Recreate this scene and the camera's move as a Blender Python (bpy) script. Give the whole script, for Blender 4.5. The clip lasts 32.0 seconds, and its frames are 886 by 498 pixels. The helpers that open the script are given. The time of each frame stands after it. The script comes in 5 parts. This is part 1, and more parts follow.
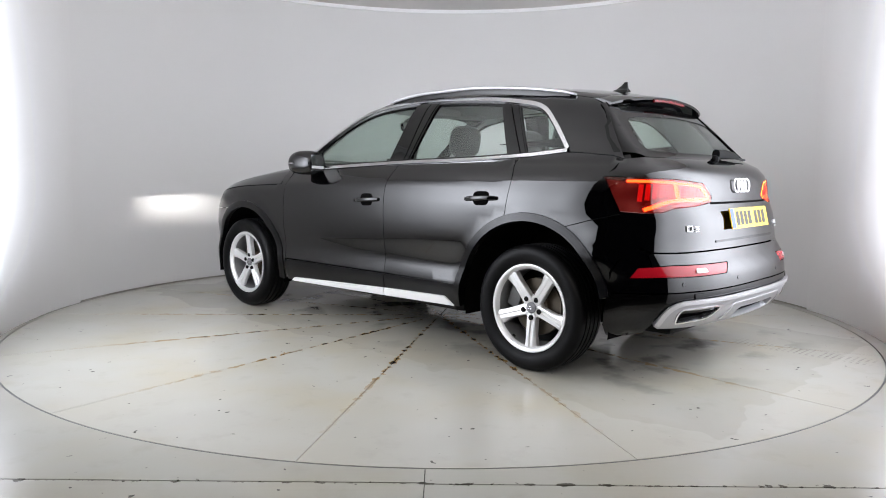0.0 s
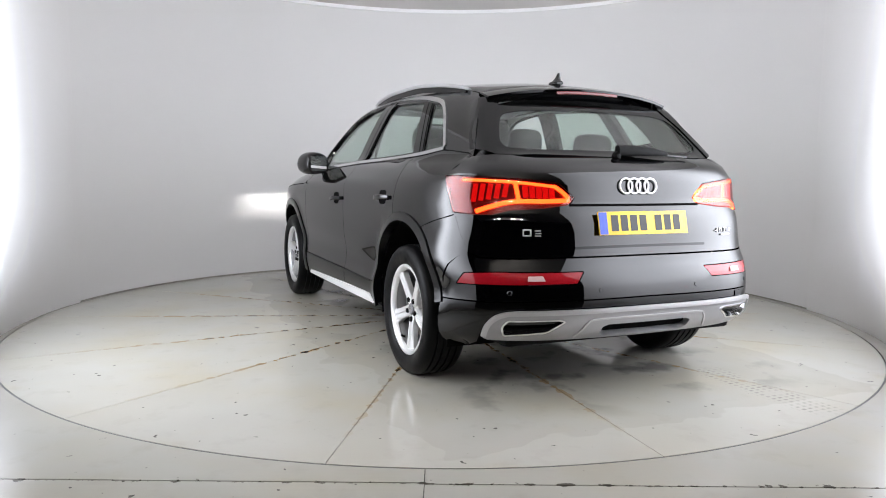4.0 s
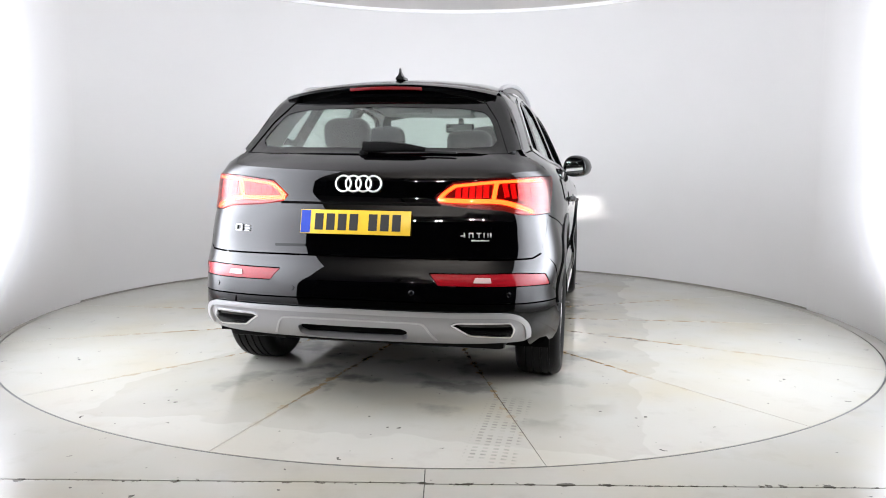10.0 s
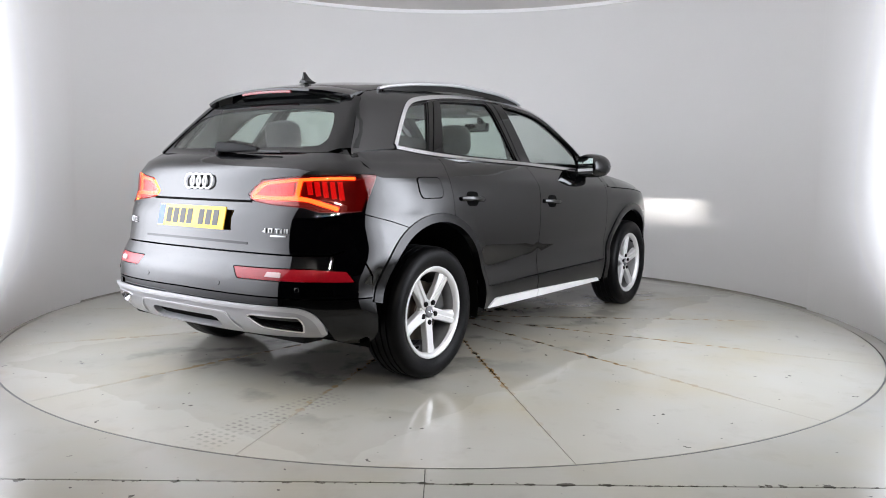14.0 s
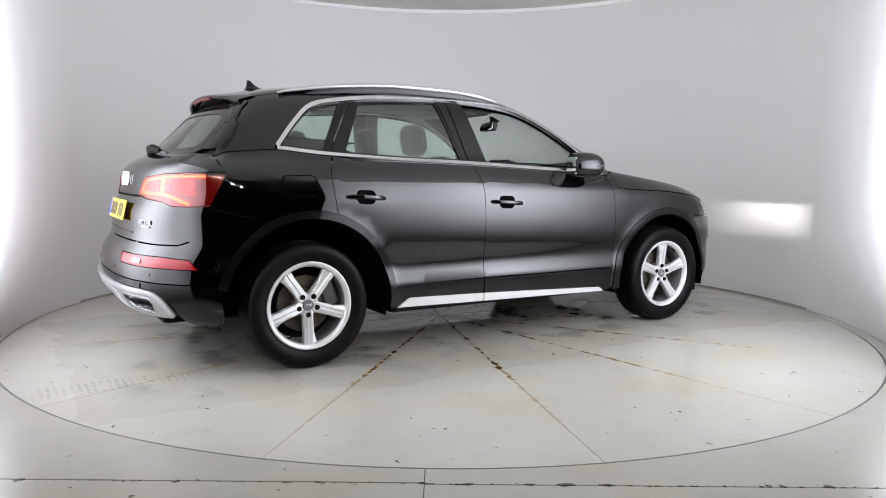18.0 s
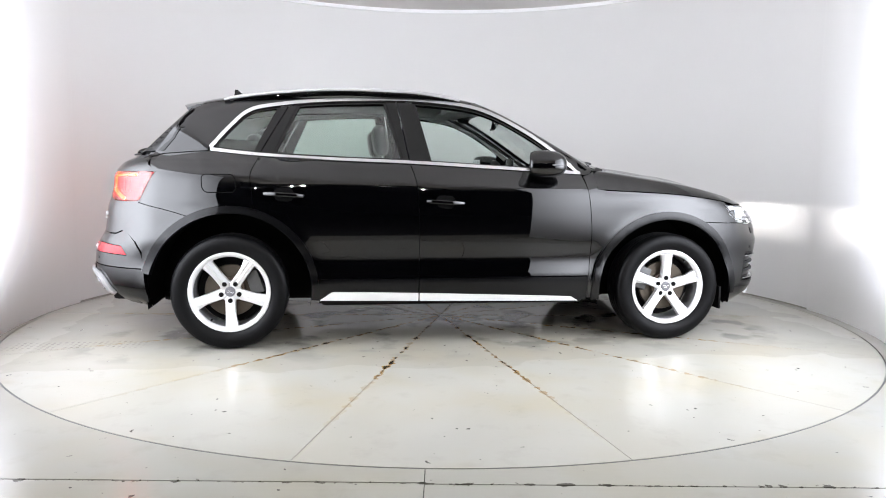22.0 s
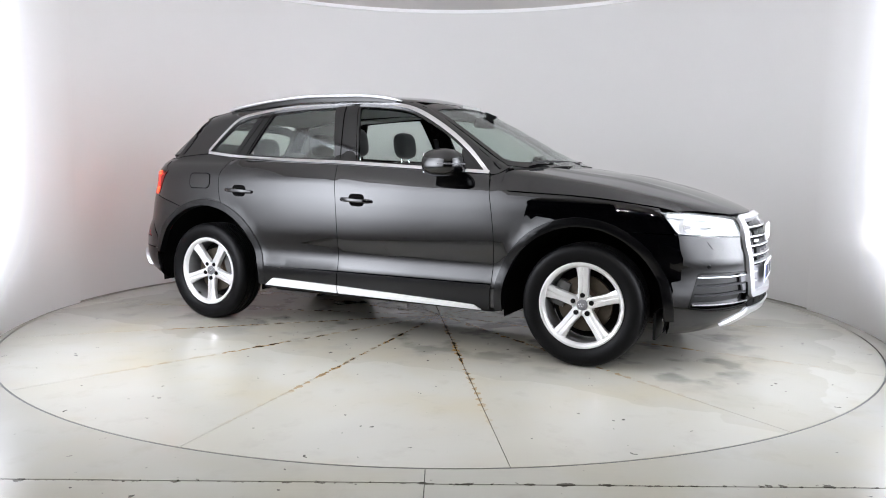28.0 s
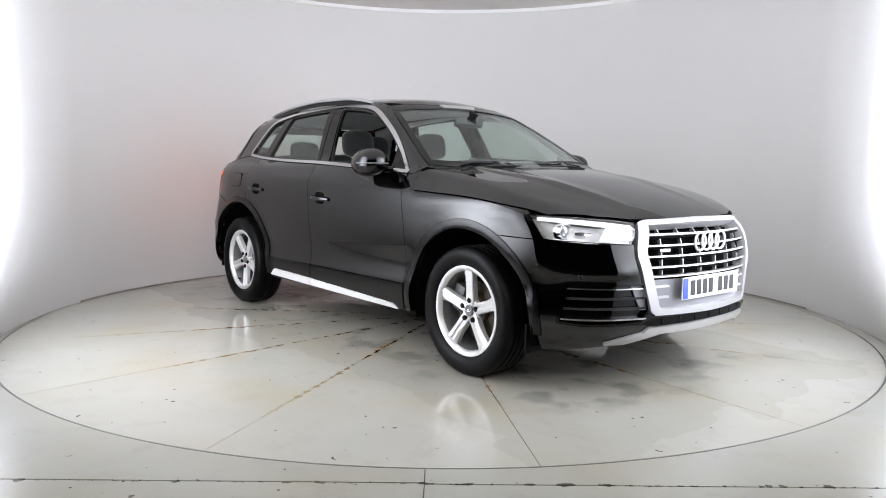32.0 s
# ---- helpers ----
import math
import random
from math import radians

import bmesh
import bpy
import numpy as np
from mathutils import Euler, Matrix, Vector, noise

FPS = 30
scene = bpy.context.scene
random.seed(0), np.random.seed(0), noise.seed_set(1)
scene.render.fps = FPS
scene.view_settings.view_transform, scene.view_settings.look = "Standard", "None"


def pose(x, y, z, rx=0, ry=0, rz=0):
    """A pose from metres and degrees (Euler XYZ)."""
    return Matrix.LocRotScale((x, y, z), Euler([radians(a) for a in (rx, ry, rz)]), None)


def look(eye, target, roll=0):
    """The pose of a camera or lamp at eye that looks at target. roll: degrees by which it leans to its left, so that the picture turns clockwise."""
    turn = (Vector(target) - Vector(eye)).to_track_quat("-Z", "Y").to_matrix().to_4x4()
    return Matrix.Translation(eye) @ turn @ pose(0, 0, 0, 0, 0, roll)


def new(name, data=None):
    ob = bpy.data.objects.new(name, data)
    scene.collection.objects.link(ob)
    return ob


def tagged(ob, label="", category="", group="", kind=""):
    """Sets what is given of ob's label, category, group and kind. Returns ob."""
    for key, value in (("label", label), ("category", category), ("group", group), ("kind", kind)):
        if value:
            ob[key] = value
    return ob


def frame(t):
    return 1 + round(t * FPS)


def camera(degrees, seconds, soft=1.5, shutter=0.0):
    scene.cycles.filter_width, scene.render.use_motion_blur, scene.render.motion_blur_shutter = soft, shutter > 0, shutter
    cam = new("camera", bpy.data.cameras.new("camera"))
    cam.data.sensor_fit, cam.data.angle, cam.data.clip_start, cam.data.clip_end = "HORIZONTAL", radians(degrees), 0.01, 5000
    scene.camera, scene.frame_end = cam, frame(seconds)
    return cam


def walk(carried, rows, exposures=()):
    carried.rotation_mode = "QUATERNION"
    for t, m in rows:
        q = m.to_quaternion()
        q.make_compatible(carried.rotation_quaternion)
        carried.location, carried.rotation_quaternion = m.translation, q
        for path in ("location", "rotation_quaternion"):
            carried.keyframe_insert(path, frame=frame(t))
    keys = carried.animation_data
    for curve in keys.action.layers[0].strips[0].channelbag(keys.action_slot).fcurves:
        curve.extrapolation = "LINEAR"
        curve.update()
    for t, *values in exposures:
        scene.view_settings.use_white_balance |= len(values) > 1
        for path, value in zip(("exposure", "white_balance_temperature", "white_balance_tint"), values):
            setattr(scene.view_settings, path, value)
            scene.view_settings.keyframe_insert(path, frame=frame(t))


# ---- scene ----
PANEL_POWER, TOP_POWER = 14.2, 52.0
EXPOSURES = ((0.0, -0.49), (1.0, -0.53), (2.0, -0.34), (3.0, -0.33), (6.0, -0.48), (7.0, -0.11), (8.0, 0.03), (10.0, 0.03), (12.0, -0.27), (14.0, -0.47), (18.0, -0.51), (20.0, -0.55), (21.0, -0.23), (22.0, -0.05), (24.0, 0.05), (25.0, 0.07), (28.0, -0.24), (29.0, -0.45), (30.0, -0.5), (31.0, -0.5), (32.0, -0.34))
from mathutils.geometry import delaunay_2d_cdt

# ---- camera: it stands still on a tripod in the studio's entrance ----
cam = camera(62.0, 32.0, soft=1.0)
EYE = Vector((0.0, -5.569, 1.096))
AIM = EYE + Vector((0.00289 * math.cos(radians(6.03)), math.cos(radians(6.03)), -math.sin(radians(6.03))))
STAND = look(EYE, AIM, 0.595)
walk(cam, [(0.0, STAND), (32.0, STAND)], exposures=EXPOSURES)

# the turntable turns evenly, clockwise from above
TURN_START, TURN_SPEED = 136.99, 5.8628
CAR_X, CAR_Y = -0.0218, -0.0686


def turned(t):
    return TURN_START - TURN_SPEED * t


# ---- world and light ----
world = bpy.data.worlds.new("world")
world.use_nodes = True
scene.world = world
world.node_tree.nodes["Background"].inputs[0].default_value = (0.5, 0.52, 0.55, 1)
world.node_tree.nodes["Background"].inputs[1].default_value = 0.02

# ---- materials ----
def material(name, color, rough=0.5, metal=0.0, coat=0.0, vary=0.0, scale=8.0, bump=0.0, bump_scale=200.0, rough_vary=0.0, spec=0.5, sheen=0.0, stretch=(1, 1, 1)):
    m = bpy.data.materials.new(name)
    m.use_nodes = True
    nt = m.node_tree
    b = nt.nodes["Principled BSDF"]
    b.inputs["Base Color"].default_value = (*color, 1)
    b.inputs["Roughness"].default_value = rough
    b.inputs["Metallic"].default_value = metal
    b.inputs["Coat Weight"].default_value = coat
    b.inputs["Coat Roughness"].default_value = 0.02
    b.inputs["Coat IOR"].default_value = 1.45
    b.inputs["Specular IOR Level"].default_value = spec
    b.inputs["Sheen Weight"].default_value = sheen
    tc = nt.nodes.new("ShaderNodeTexCoord")
    mp = nt.nodes.new("ShaderNodeMapping")
    mp.inputs["Scale"].default_value = stretch
    nt.links.new(tc.outputs["Object"], mp.inputs["Vector"])
    if vary or rough_vary:
        n = nt.nodes.new("ShaderNodeTexNoise")
        n.inputs["Scale"].default_value, n.inputs["Detail"].default_value = scale, 6
        nt.links.new(mp.outputs[0], n.inputs["Vector"])
        if vary:
            mix = nt.nodes.new("ShaderNodeMixRGB")
            mix.inputs[1].default_value = (*[c * (1 - vary) for c in color], 1)
            mix.inputs[2].default_value = (*[min(1, c * (1 + vary)) for c in color], 1)
            nt.links.new(n.outputs["Fac"], mix.inputs[0])
            nt.links.new(mix.outputs[0], b.inputs["Base Color"])
        if rough_vary:
            r = nt.nodes.new("ShaderNodeMapRange")
            r.inputs["To Min"].default_value, r.inputs["To Max"].default_value = max(0.02, rough - rough_vary), min(1, rough + rough_vary)
            nt.links.new(n.outputs["Fac"], r.inputs["Value"])
            nt.links.new(r.outputs[0], b.inputs["Roughness"])
    if bump:
        n2 = nt.nodes.new("ShaderNodeTexNoise")
        n2.inputs["Scale"].default_value, n2.inputs["Detail"].default_value = bump_scale, 4
        nt.links.new(mp.outputs[0], n2.inputs["Vector"])
        bp = nt.nodes.new("ShaderNodeBump")
        bp.inputs["Strength"].default_value, bp.inputs["Distance"].default_value = bump, 0.002
        nt.links.new(n2.outputs["Fac"], bp.inputs["Height"])
        nt.links.new(bp.outputs[0], b.inputs["Normal"])
    return m


def glowing(name, color, strength, base=(0.8, 0.8, 0.8)):
    m = material(name, base, 0.3)
    b = m.node_tree.nodes["Principled BSDF"]
    b.inputs["Emission Color"].default_value = (*color, 1)
    b.inputs["Emission Strength"].default_value = strength
    return m


def glassy(name, tint, gloss=0.02, bright=0.0):
    """A thin pane: it lets tinted light straight through and mirrors a little of it."""
    m = bpy.data.materials.new(name)
    m.use_nodes = True
    nt = m.node_tree
    nt.nodes.remove(nt.nodes["Principled BSDF"])
    out = nt.nodes["Material Output"]
    tr, gl, mix, lw, pw, ma = (nt.nodes.new(k) for k in ("ShaderNodeBsdfTransparent", "ShaderNodeBsdfGlossy", "ShaderNodeMixShader", "ShaderNodeLayerWeight", "ShaderNodeMath", "ShaderNodeMath"))
    tr.inputs[0].default_value = (*[c**0.5 for c in tint], 1)
    gl.inputs["Color"].default_value, gl.inputs["Roughness"].default_value = (1, 1, 1, 1), gloss
    lw.inputs["Blend"].default_value = 0.5
    pw.operation, pw.inputs[1].default_value = "POWER", 5.0
    ma.operation, ma.inputs[1].default_value, ma.inputs[2].default_value = "MULTIPLY_ADD", 0.6, 0.055
    nt.links.new(lw.outputs["Facing"], pw.inputs[0])
    nt.links.new(pw.outputs[0], ma.inputs[0])
    nt.links.new(ma.outputs[0], mix.inputs[0])
    nt.links.new(tr.outputs[0], mix.inputs[1])
    nt.links.new(gl.outputs[0], mix.inputs[2])
    nt.links.new(mix.outputs[0], out.inputs[0])
    return m


# matte black, also laid on as the shade of bowls and grooves
BOWL = material("shadowed_black", (0.002, 0.002, 0.002), 0.9, spec=0.05)
PAINT = material("black_car_paint", (0.0006, 0.0006, 0.0008), 0.5, coat=1.0, vary=0.4, scale=900, spec=0.0)
PAINT.node_tree.nodes["Principled BSDF"].inputs["Coat IOR"].default_value = 1.6
CLAD = material("dark_satin_cladding", (0.0015, 0.0015, 0.0018), 0.28, coat=0.55, spec=0.08)
TRIM = material("gloss_black_trim", (0.001, 0.001, 0.001), 0.4, coat=0.9, spec=0.0)
PLASTIC = material("black_plastic", (0.002, 0.002, 0.002), 0.55, spec=0.10, bump=0.08, bump_scale=700)
CHROME = material("bright_aluminium_trim", (0.66, 0.66, 0.67), 0.2, 1.0, rough_vary=0.05, scale=60)
SILVER = material("silver_painted_trim", (0.50, 0.50, 0.51), 0.36, 0.7, coat=0.2, rough_vary=0.05, scale=30)
# rim silver darkened: the shade inside the rim is put into its colour
BARREL = material("shaded_alloy", (0.22, 0.22, 0.225), 0.4, 0.55, vary=0.2, scale=30)
LAMP_BACK = material("lamp_reflector", (0.78, 0.79, 0.81), 0.35, 0.35, rough_vary=0.1, scale=60)
SILL = material("bright_silver_strip", (0.74, 0.74, 0.74), 0.42, 0.35, rough_vary=0.05, scale=30)
RIM = material("silver_alloy", (0.66, 0.66, 0.66), 0.36, 0.55, coat=0.3, rough_vary=0.06, scale=30, vary=0.04)
STEEL = material("worn_brake_steel", (0.075, 0.062, 0.048), 0.5, 0.8, vary=0.25, scale=30)
RUBBER = material("tyre_rubber", (0.0022, 0.0022, 0.0025), 0.44, spec=0.12, vary=0.35, scale=25, bump=0.15, bump_scale=300, rough_vary=0.12)
CLOTH = material("dark_cloth", (0.014, 0.0145, 0.0155), 0.85, vary=0.25, scale=60, sheen=0.3)
LINING = material("grey_headlining", (0.30, 0.30, 0.29), 0.9, vary=0.08, scale=40, bump=0.2, bump_scale=900)
DASH = material("soft_dash_plastic", (0.018, 0.018, 0.02), 0.6, bump=0.15, bump_scale=600, vary=0.2, scale=20)
GLASS = glassy("green_tinted_glass", (0.72, 0.82, 0.77))
SCREEN_GLASS = glassy("windscreen_glass", (0.76, 0.84, 0.80))
BACK_GLASS = glassy("rear_screen_glass", (0.72, 0.81, 0.76))
LENS = glassy("clear_lens", (0.93, 0.94, 0.95))
RED_LENS = glassy("red_lens", (0.80, 0.16, 0.14))
BULB_RED = glowing("lit_red_light_bar", (1.0, 0.17, 0.025), 18.0, (0.6, 0.02, 0.02))
GLOW_RED = glowing("lit_red_housing", (1.0, 0.02, 0.02), 0.08, (0.02, 0.001, 0.0015))
TICK_RED = glowing("lit_red_tick", (1.0, 0.03, 0.03), 1.0, (0.12, 0.004, 0.006))
DEEP_RED = material("red_reflector", (0.23, 0.001, 0.006), 0.5, coat=0.9, spec=0.05, vary=0.25, scale=160)
BULB_WHITE = glowing("lit_white_strip", (0.95, 0.97, 1.0), 1.2)
BEAM = glowing("headlamp_beam", (1.0, 0.98, 0.95), 100000.0)
MIRROR = material("mirror_glass", (0.85, 0.87, 0.88), 0.02, 1.0)
YELLOW = material("yellow_plate", (0.80, 0.52, 0.03), 0.35, vary=0.05, scale=60)
WHITE = material("white_plate", (0.78, 0.79, 0.80), 0.35, vary=0.04, scale=60)
BLUE = material("blue_plate_band", (0.02, 0.06, 0.45), 0.35)
INK = material("black_characters", (0.01, 0.01, 0.012), 0.5)

# ---- mesh helpers ----
def mesh_of(bm, name, smooth=30):
    me = bpy.data.meshes.new(name)
    bm.normal_update()
    bm.to_mesh(me)
    bm.free()
    if smooth:
        me.shade_smooth()
        me.set_sharp_from_angle(angle=radians(smooth))
    return me


def part(name, bm, mat, parent=None, label="", smooth=30):
    """Links a bmesh as one mesh object under a thing or a part."""
    ob = new(name, mesh_of(bm, name, smooth))
    if mat:
        ob.data.materials.append(mat)
    if parent:
        ob.parent = parent
    if label:
        tagged(ob, label)
    return ob


def box(bm, lo, hi, bevel=0.0, m=None):
    r = bmesh.ops.create_cube(bm, size=1.0)
    vs = r["verts"]
    lo, hi = Vector(lo), Vector(hi)
    for v in vs:
        v.co = Vector([(lo[i] + hi[i]) / 2 + v.co[i] * (hi[i] - lo[i]) for i in range(3)])
    if bevel:
        es = list({e for v in vs for e in v.link_edges})
        r = bmesh.ops.bevel(bm, geom=es, offset=bevel, segments=2, affect="EDGES", profile=0.6)
        vs = list({v for f in r["faces"] for v in f.verts} | {v for v in vs if v.is_valid})
    if m is not None:
        bmesh.ops.transform(bm, matrix=m, verts=vs)
    return vs


def lathe(bm, profile, n=48, axis="Y", closed=False):
    """Turns (radius, along) points round an axis."""
    rings = []
    for r, a in profile:
        ring = []
        for i in range(n):
            c, s = math.cos(2 * math.pi * i / n), math.sin(2 * math.pi * i / n)
            ring.append(bm.verts.new((r * c, a, r * s) if axis == "Y" else (r * c, r * s, a) if axis == "Z" else (a, r * c, r * s)))
        rings.append(ring)
    pairs = list(zip(rings, rings[1:])) + ([(rings[-1], rings[0])] if closed else [])
    for a, b in pairs:
        for i in range(n):
            bm.faces.new((a[i], a[(i + 1) % n], b[(i + 1) % n], b[i]))
    if not closed:
        for ring in (rings[0], rings[-1]):
            if (ring[0].co - ring[n // 2].co).length > 0.002:
                bm.faces.new(ring)
    bmesh.ops.recalc_face_normals(bm, faces=bm.faces[:])
    return rings


def sweep(bm, path, width, height, n=10, up=(0, 0, 1), ends=True, power=2.6):
    """A bar with a rounded section along a path; width and height may be lists."""
    path = [Vector(p) for p in path]
    rings = []
    for i, p in enumerate(path):
        t = (path[min(i + 1, len(path) - 1)] - path[max(i - 1, 0)]).normalized()
        sx = t.cross(Vector(up)).normalized()
        sz = sx.cross(t).normalized()
        w = width[i] if isinstance(width, (list, tuple)) else width
        h = height[i] if isinstance(height, (list, tuple)) else height
        ring = []
        for k in range(n):
            a = 2 * math.pi * (k + 0.5) / n
            c, s = math.cos(a), math.sin(a)
            ring.append(bm.verts.new(p + sx * (w / 2 * math.copysign(abs(c) ** (2 / power), c)) + sz * (h / 2 * math.copysign(abs(s) ** (2 / power), s))))
        rings.append(ring)
    for a, b in zip(rings, rings[1:]):
        for k in range(n):
            bm.faces.new((a[k], a[(k + 1) % n], b[(k + 1) % n], b[k]))
    if ends:
        bm.faces.new(rings[0]), bm.faces.new(rings[-1])
    bmesh.ops.recalc_face_normals(bm, faces=bm.faces[:])


# ---- the studio ----
ROOM_R, ROOM_H, TABLE_R = 3.0, 2.862, 2.934
OPEN = 0.22  # the panels begin this far in front of the room's middle

WALL = material("white_painted_wall", (0.665, 0.655, 0.648), 0.55, vary=0.025, scale=1.3, bump=0.06, bump_scale=60, rough_vary=0.08)
CEIL = material("beige_ceiling", (0.66, 0.635, 0.615), 0.8, vary=0.03, scale=2, bump=0.05, bump_scale=80)
COVE = material("white_cove", (0.86, 0.86, 0.86), 0.5, vary=0.02, scale=5)
DARK = material("dark_hall_paint", (0.010, 0.010, 0.011), 0.9, vary=0.2, scale=2)
SEAM = material("black_seam", (0.05, 0.045, 0.04), 0.7, vary=0.4, scale=40)


def floor_material(name, base, warm, seed, damp):
    """Painted steel plates: grey-white, with tyre dirt, damp patches, rust and scuffs."""
    m = material(name, base, 0.3, spec=0.30)
    nt = m.node_tree
    b = nt.nodes["Principled BSDF"]
    tc = nt.nodes.new("ShaderNodeTexCoord")
    info = nt.nodes.new("ShaderNodeObjectInfo")

    def noise_node(scale, detail, rough=0.55, dist=0.0):
        mp = nt.nodes.new("ShaderNodeMapping")
        mp.inputs["Location"].default_value = (seed, seed * 1.7, 0)
        nt.links.new(tc.outputs["Object"], mp.inputs["Vector"])
        n = nt.nodes.new("ShaderNodeTexNoise")
        n.inputs["Scale"].default_value, n.inputs["Detail"].default_value = scale, detail
        n.inputs["Roughness"].default_value, n.inputs["Distortion"].default_value = rough, dist
        nt.links.new(mp.outputs[0], n.inputs["Vector"])
        return n.outputs["Fac"]

    def ramp(src, a, c, lo=0.0, hi=1.0):
        r = nt.nodes.new("ShaderNodeMapRange")
        r.inputs["From Min"].default_value, r.inputs["From Max"].default_value = a, c
        r.inputs["To Min"].default_value, r.inputs["To Max"].default_value = lo, hi
        nt.links.new(src, r.inputs["Value"])
        return r.outputs[0]

    def mix(fac, a, c, kind="MIX"):
        x = nt.nodes.new("ShaderNodeMixRGB")
        x.blend_type = kind
        for i, v in ((0, fac), (1, a), (2, c)):
            if isinstance(v, (int, float)):
                x.inputs[i].default_value = v
            elif isinstance(v, tuple):
                x.inputs[i].default_value = (*v, 1)
            else:
                nt.links.new(v, x.inputs[i])
        return x.outputs[0]

    def math_node(kind, a, c=None):
        x = nt.nodes.new("ShaderNodeMath")
        x.operation, x.use_clamp = kind, False
        for i, v in ((0, a), (1, c)):
            if v is None:
                continue
            if isinstance(v, (int, float)):
                x.inputs[i].default_value = v
            else:
                nt.links.new(v, x.inputs[i])
        return x.outputs[0]

    def near_zero(src, a, c):
        return ramp(math_node("ABSOLUTE", src), c, a)

    col = mix(ramp(noise_node(0.8, 1), 0.25, 0.75), base, warm)
    col = mix(ramp(noise_node(2.2, 1, 0.5), 0.30, 0.80, 0, 0.22), col, tuple(c * 0.74 for c in warm))
    col = mix(ramp(noise_node(1.1, 3, 0.55, 0.3), 0.46, 0.72, 0, 0.45), col, (warm[0] * 1.02, warm[1] * 0.93, warm[2] * 0.74))
    col = mix(ramp(noise_node(5.5, 4, 0.6), 0.56, 0.74, 0, 0.22), col, tuple(c * 0.62 for c in warm))
    col = mix(ramp(info.outputs["Random"], 0, 1, 0.0, 0.10), col, tuple(c * 0.75 for c in base))
    col = mix(ramp(noise_node(21, 2, 0.5), 0.725, 0.75, 0, 0.85), col, (0.06, 0.055, 0.05))
    rg = 0.19
    if damp:
        # the turntable's own space: damp shape under the car, tyre print, grime along the seams
        tt = nt.nodes.new("ShaderNodeTexCoord")
        tt.object = table
        ts = nt.nodes.new("ShaderNodeSeparateXYZ")
        nt.links.new(tt.outputs["Object"], ts.inputs[0])
        wob = nt.nodes.new("ShaderNodeTexNoise")
        wob.inputs["Scale"].default_value, wob.inputs["Detail"].default_value = 1.7, 3
        nt.links.new(tt.outputs["Object"], wob.inputs["Vector"])
        w = math_node("MULTIPLY", math_node("SUBTRACT", wob.outputs["Fac"], 0.5), 0.75)
        dx = math_node("SUBTRACT", math_node("ABSOLUTE", ts.outputs["X"]), 2.62)
        dy = math_node("SUBTRACT", math_node("ABSOLUTE", math_node("ADD", ts.outputs["Y"], 0.17)), 1.28)
        edge = math_node("ADD", math_node("MAXIMUM", dx, dy), w)
        # a tidemark with a crisp rim, and the wetter middle
        tide = ramp(edge, 0.006, -0.006)
        wet = ramp(edge, -0.15, -0.75)
        col = mix(math_node("MULTIPLY", tide, 0.13), col, (0.17, 0.158, 0.13))
        col = mix(math_node("MULTIPLY", wet, 0.22), col, (0.13, 0.125, 0.112))
        blots = nt.nodes.new("ShaderNodeTexNoise")
        blots.inputs["Scale"].default_value, blots.inputs["Detail"].default_value = 2.6, 5
        nt.links.new(tt.outputs["Object"], blots.inputs["Vector"])
        bl = math_node("MULTIPLY", ramp(blots.outputs["Fac"], 0.53, 0.62), wet)
        col = mix(math_node("MULTIPLY", bl, 0.72), col, (0.10, 0.097, 0.09))
        rg = math_node("SUBTRACT", rg, math_node("ADD", math_node("MULTIPLY", tide, 0.115), math_node("MULTIPLY", bl, 0.03)))
        # tyre print
        wave = nt.nodes.new("ShaderNodeTexWave")
        wave.wave_type, wave.bands_direction = "BANDS", "X"
        wave.inputs["Scale"].default_value, wave.inputs["Distortion"].default_value = 9.0, 1.5
        nt.links.new(tt.outputs["Object"], wave.inputs["Vector"])
        wave2 = nt.nodes.new("ShaderNodeTexWave")
        wave2.wave_type, wave2.bands_direction = "BANDS", "Y"
        wave2.inputs["Scale"].default_value, wave2.inputs["Distortion"].default_value = 7.5, 0.3
        nt.links.new(tt.outputs["Object"], wave2.inputs["Vector"])
        band = math_node("MULTIPLY", near_zero(math_node("ADD", ts.outputs["Y"], 0.76), 0.09, 0.11), near_zero(math_node("ADD", ts.outputs["X"], 2.38), 0.36, 0.46))
        tread = math_node("MULTIPLY", math_node("MULTIPLY", ramp(wave.outputs["Fac"], 0.45, 0.7), ramp(wave2.outputs["Fac"], 0.35, 0.6)), math_node("MULTIPLY", band, ramp(noise_node(12, 4), 0.35, 0.6)))
        col = mix(math_node("MULTIPLY", tread, 0.45), col, (0.09, 0.085, 0.08))
        # grime and rust along both edges of a plate
        ps = nt.nodes.new("ShaderNodeSeparateXYZ")
        nt.links.new(tc.outputs["Object"], ps.inputs[0])
        a1 = 2 * math.pi / 14
        other = math_node("SUBTRACT", math_node("MULTIPLY", ps.outputs["X"], math.sin(a1)), math_node("MULTIPLY", ps.outputs["Y"], math.cos(a1)))
        d = math_node("MINIMUM", math_node("ABSOLUTE", ps.outputs["Y"]), math_node("ABSOLUTE", other))
        rad = math_node("SQRT", math_node("ADD", math_node("MULTIPLY", ps.outputs["X"], ps.outputs["X"]), math_node("MULTIPLY", ps.outputs["Y"], ps.outputs["Y"])))
        jit = nt.nodes.new("ShaderNodeTexNoise")
        jit.inputs["Scale"].default_value, jit.inputs["Detail"].default_value = 16, 5
        nt.links.new(tt.outputs["Object"], jit.inputs["Vector"])
        big = nt.nodes.new("ShaderNodeTexNoise")
        big.inputs["Scale"].default_value = 2.2
        nt.links.new(tt.outputs["Object"], big.inputs["Vector"])
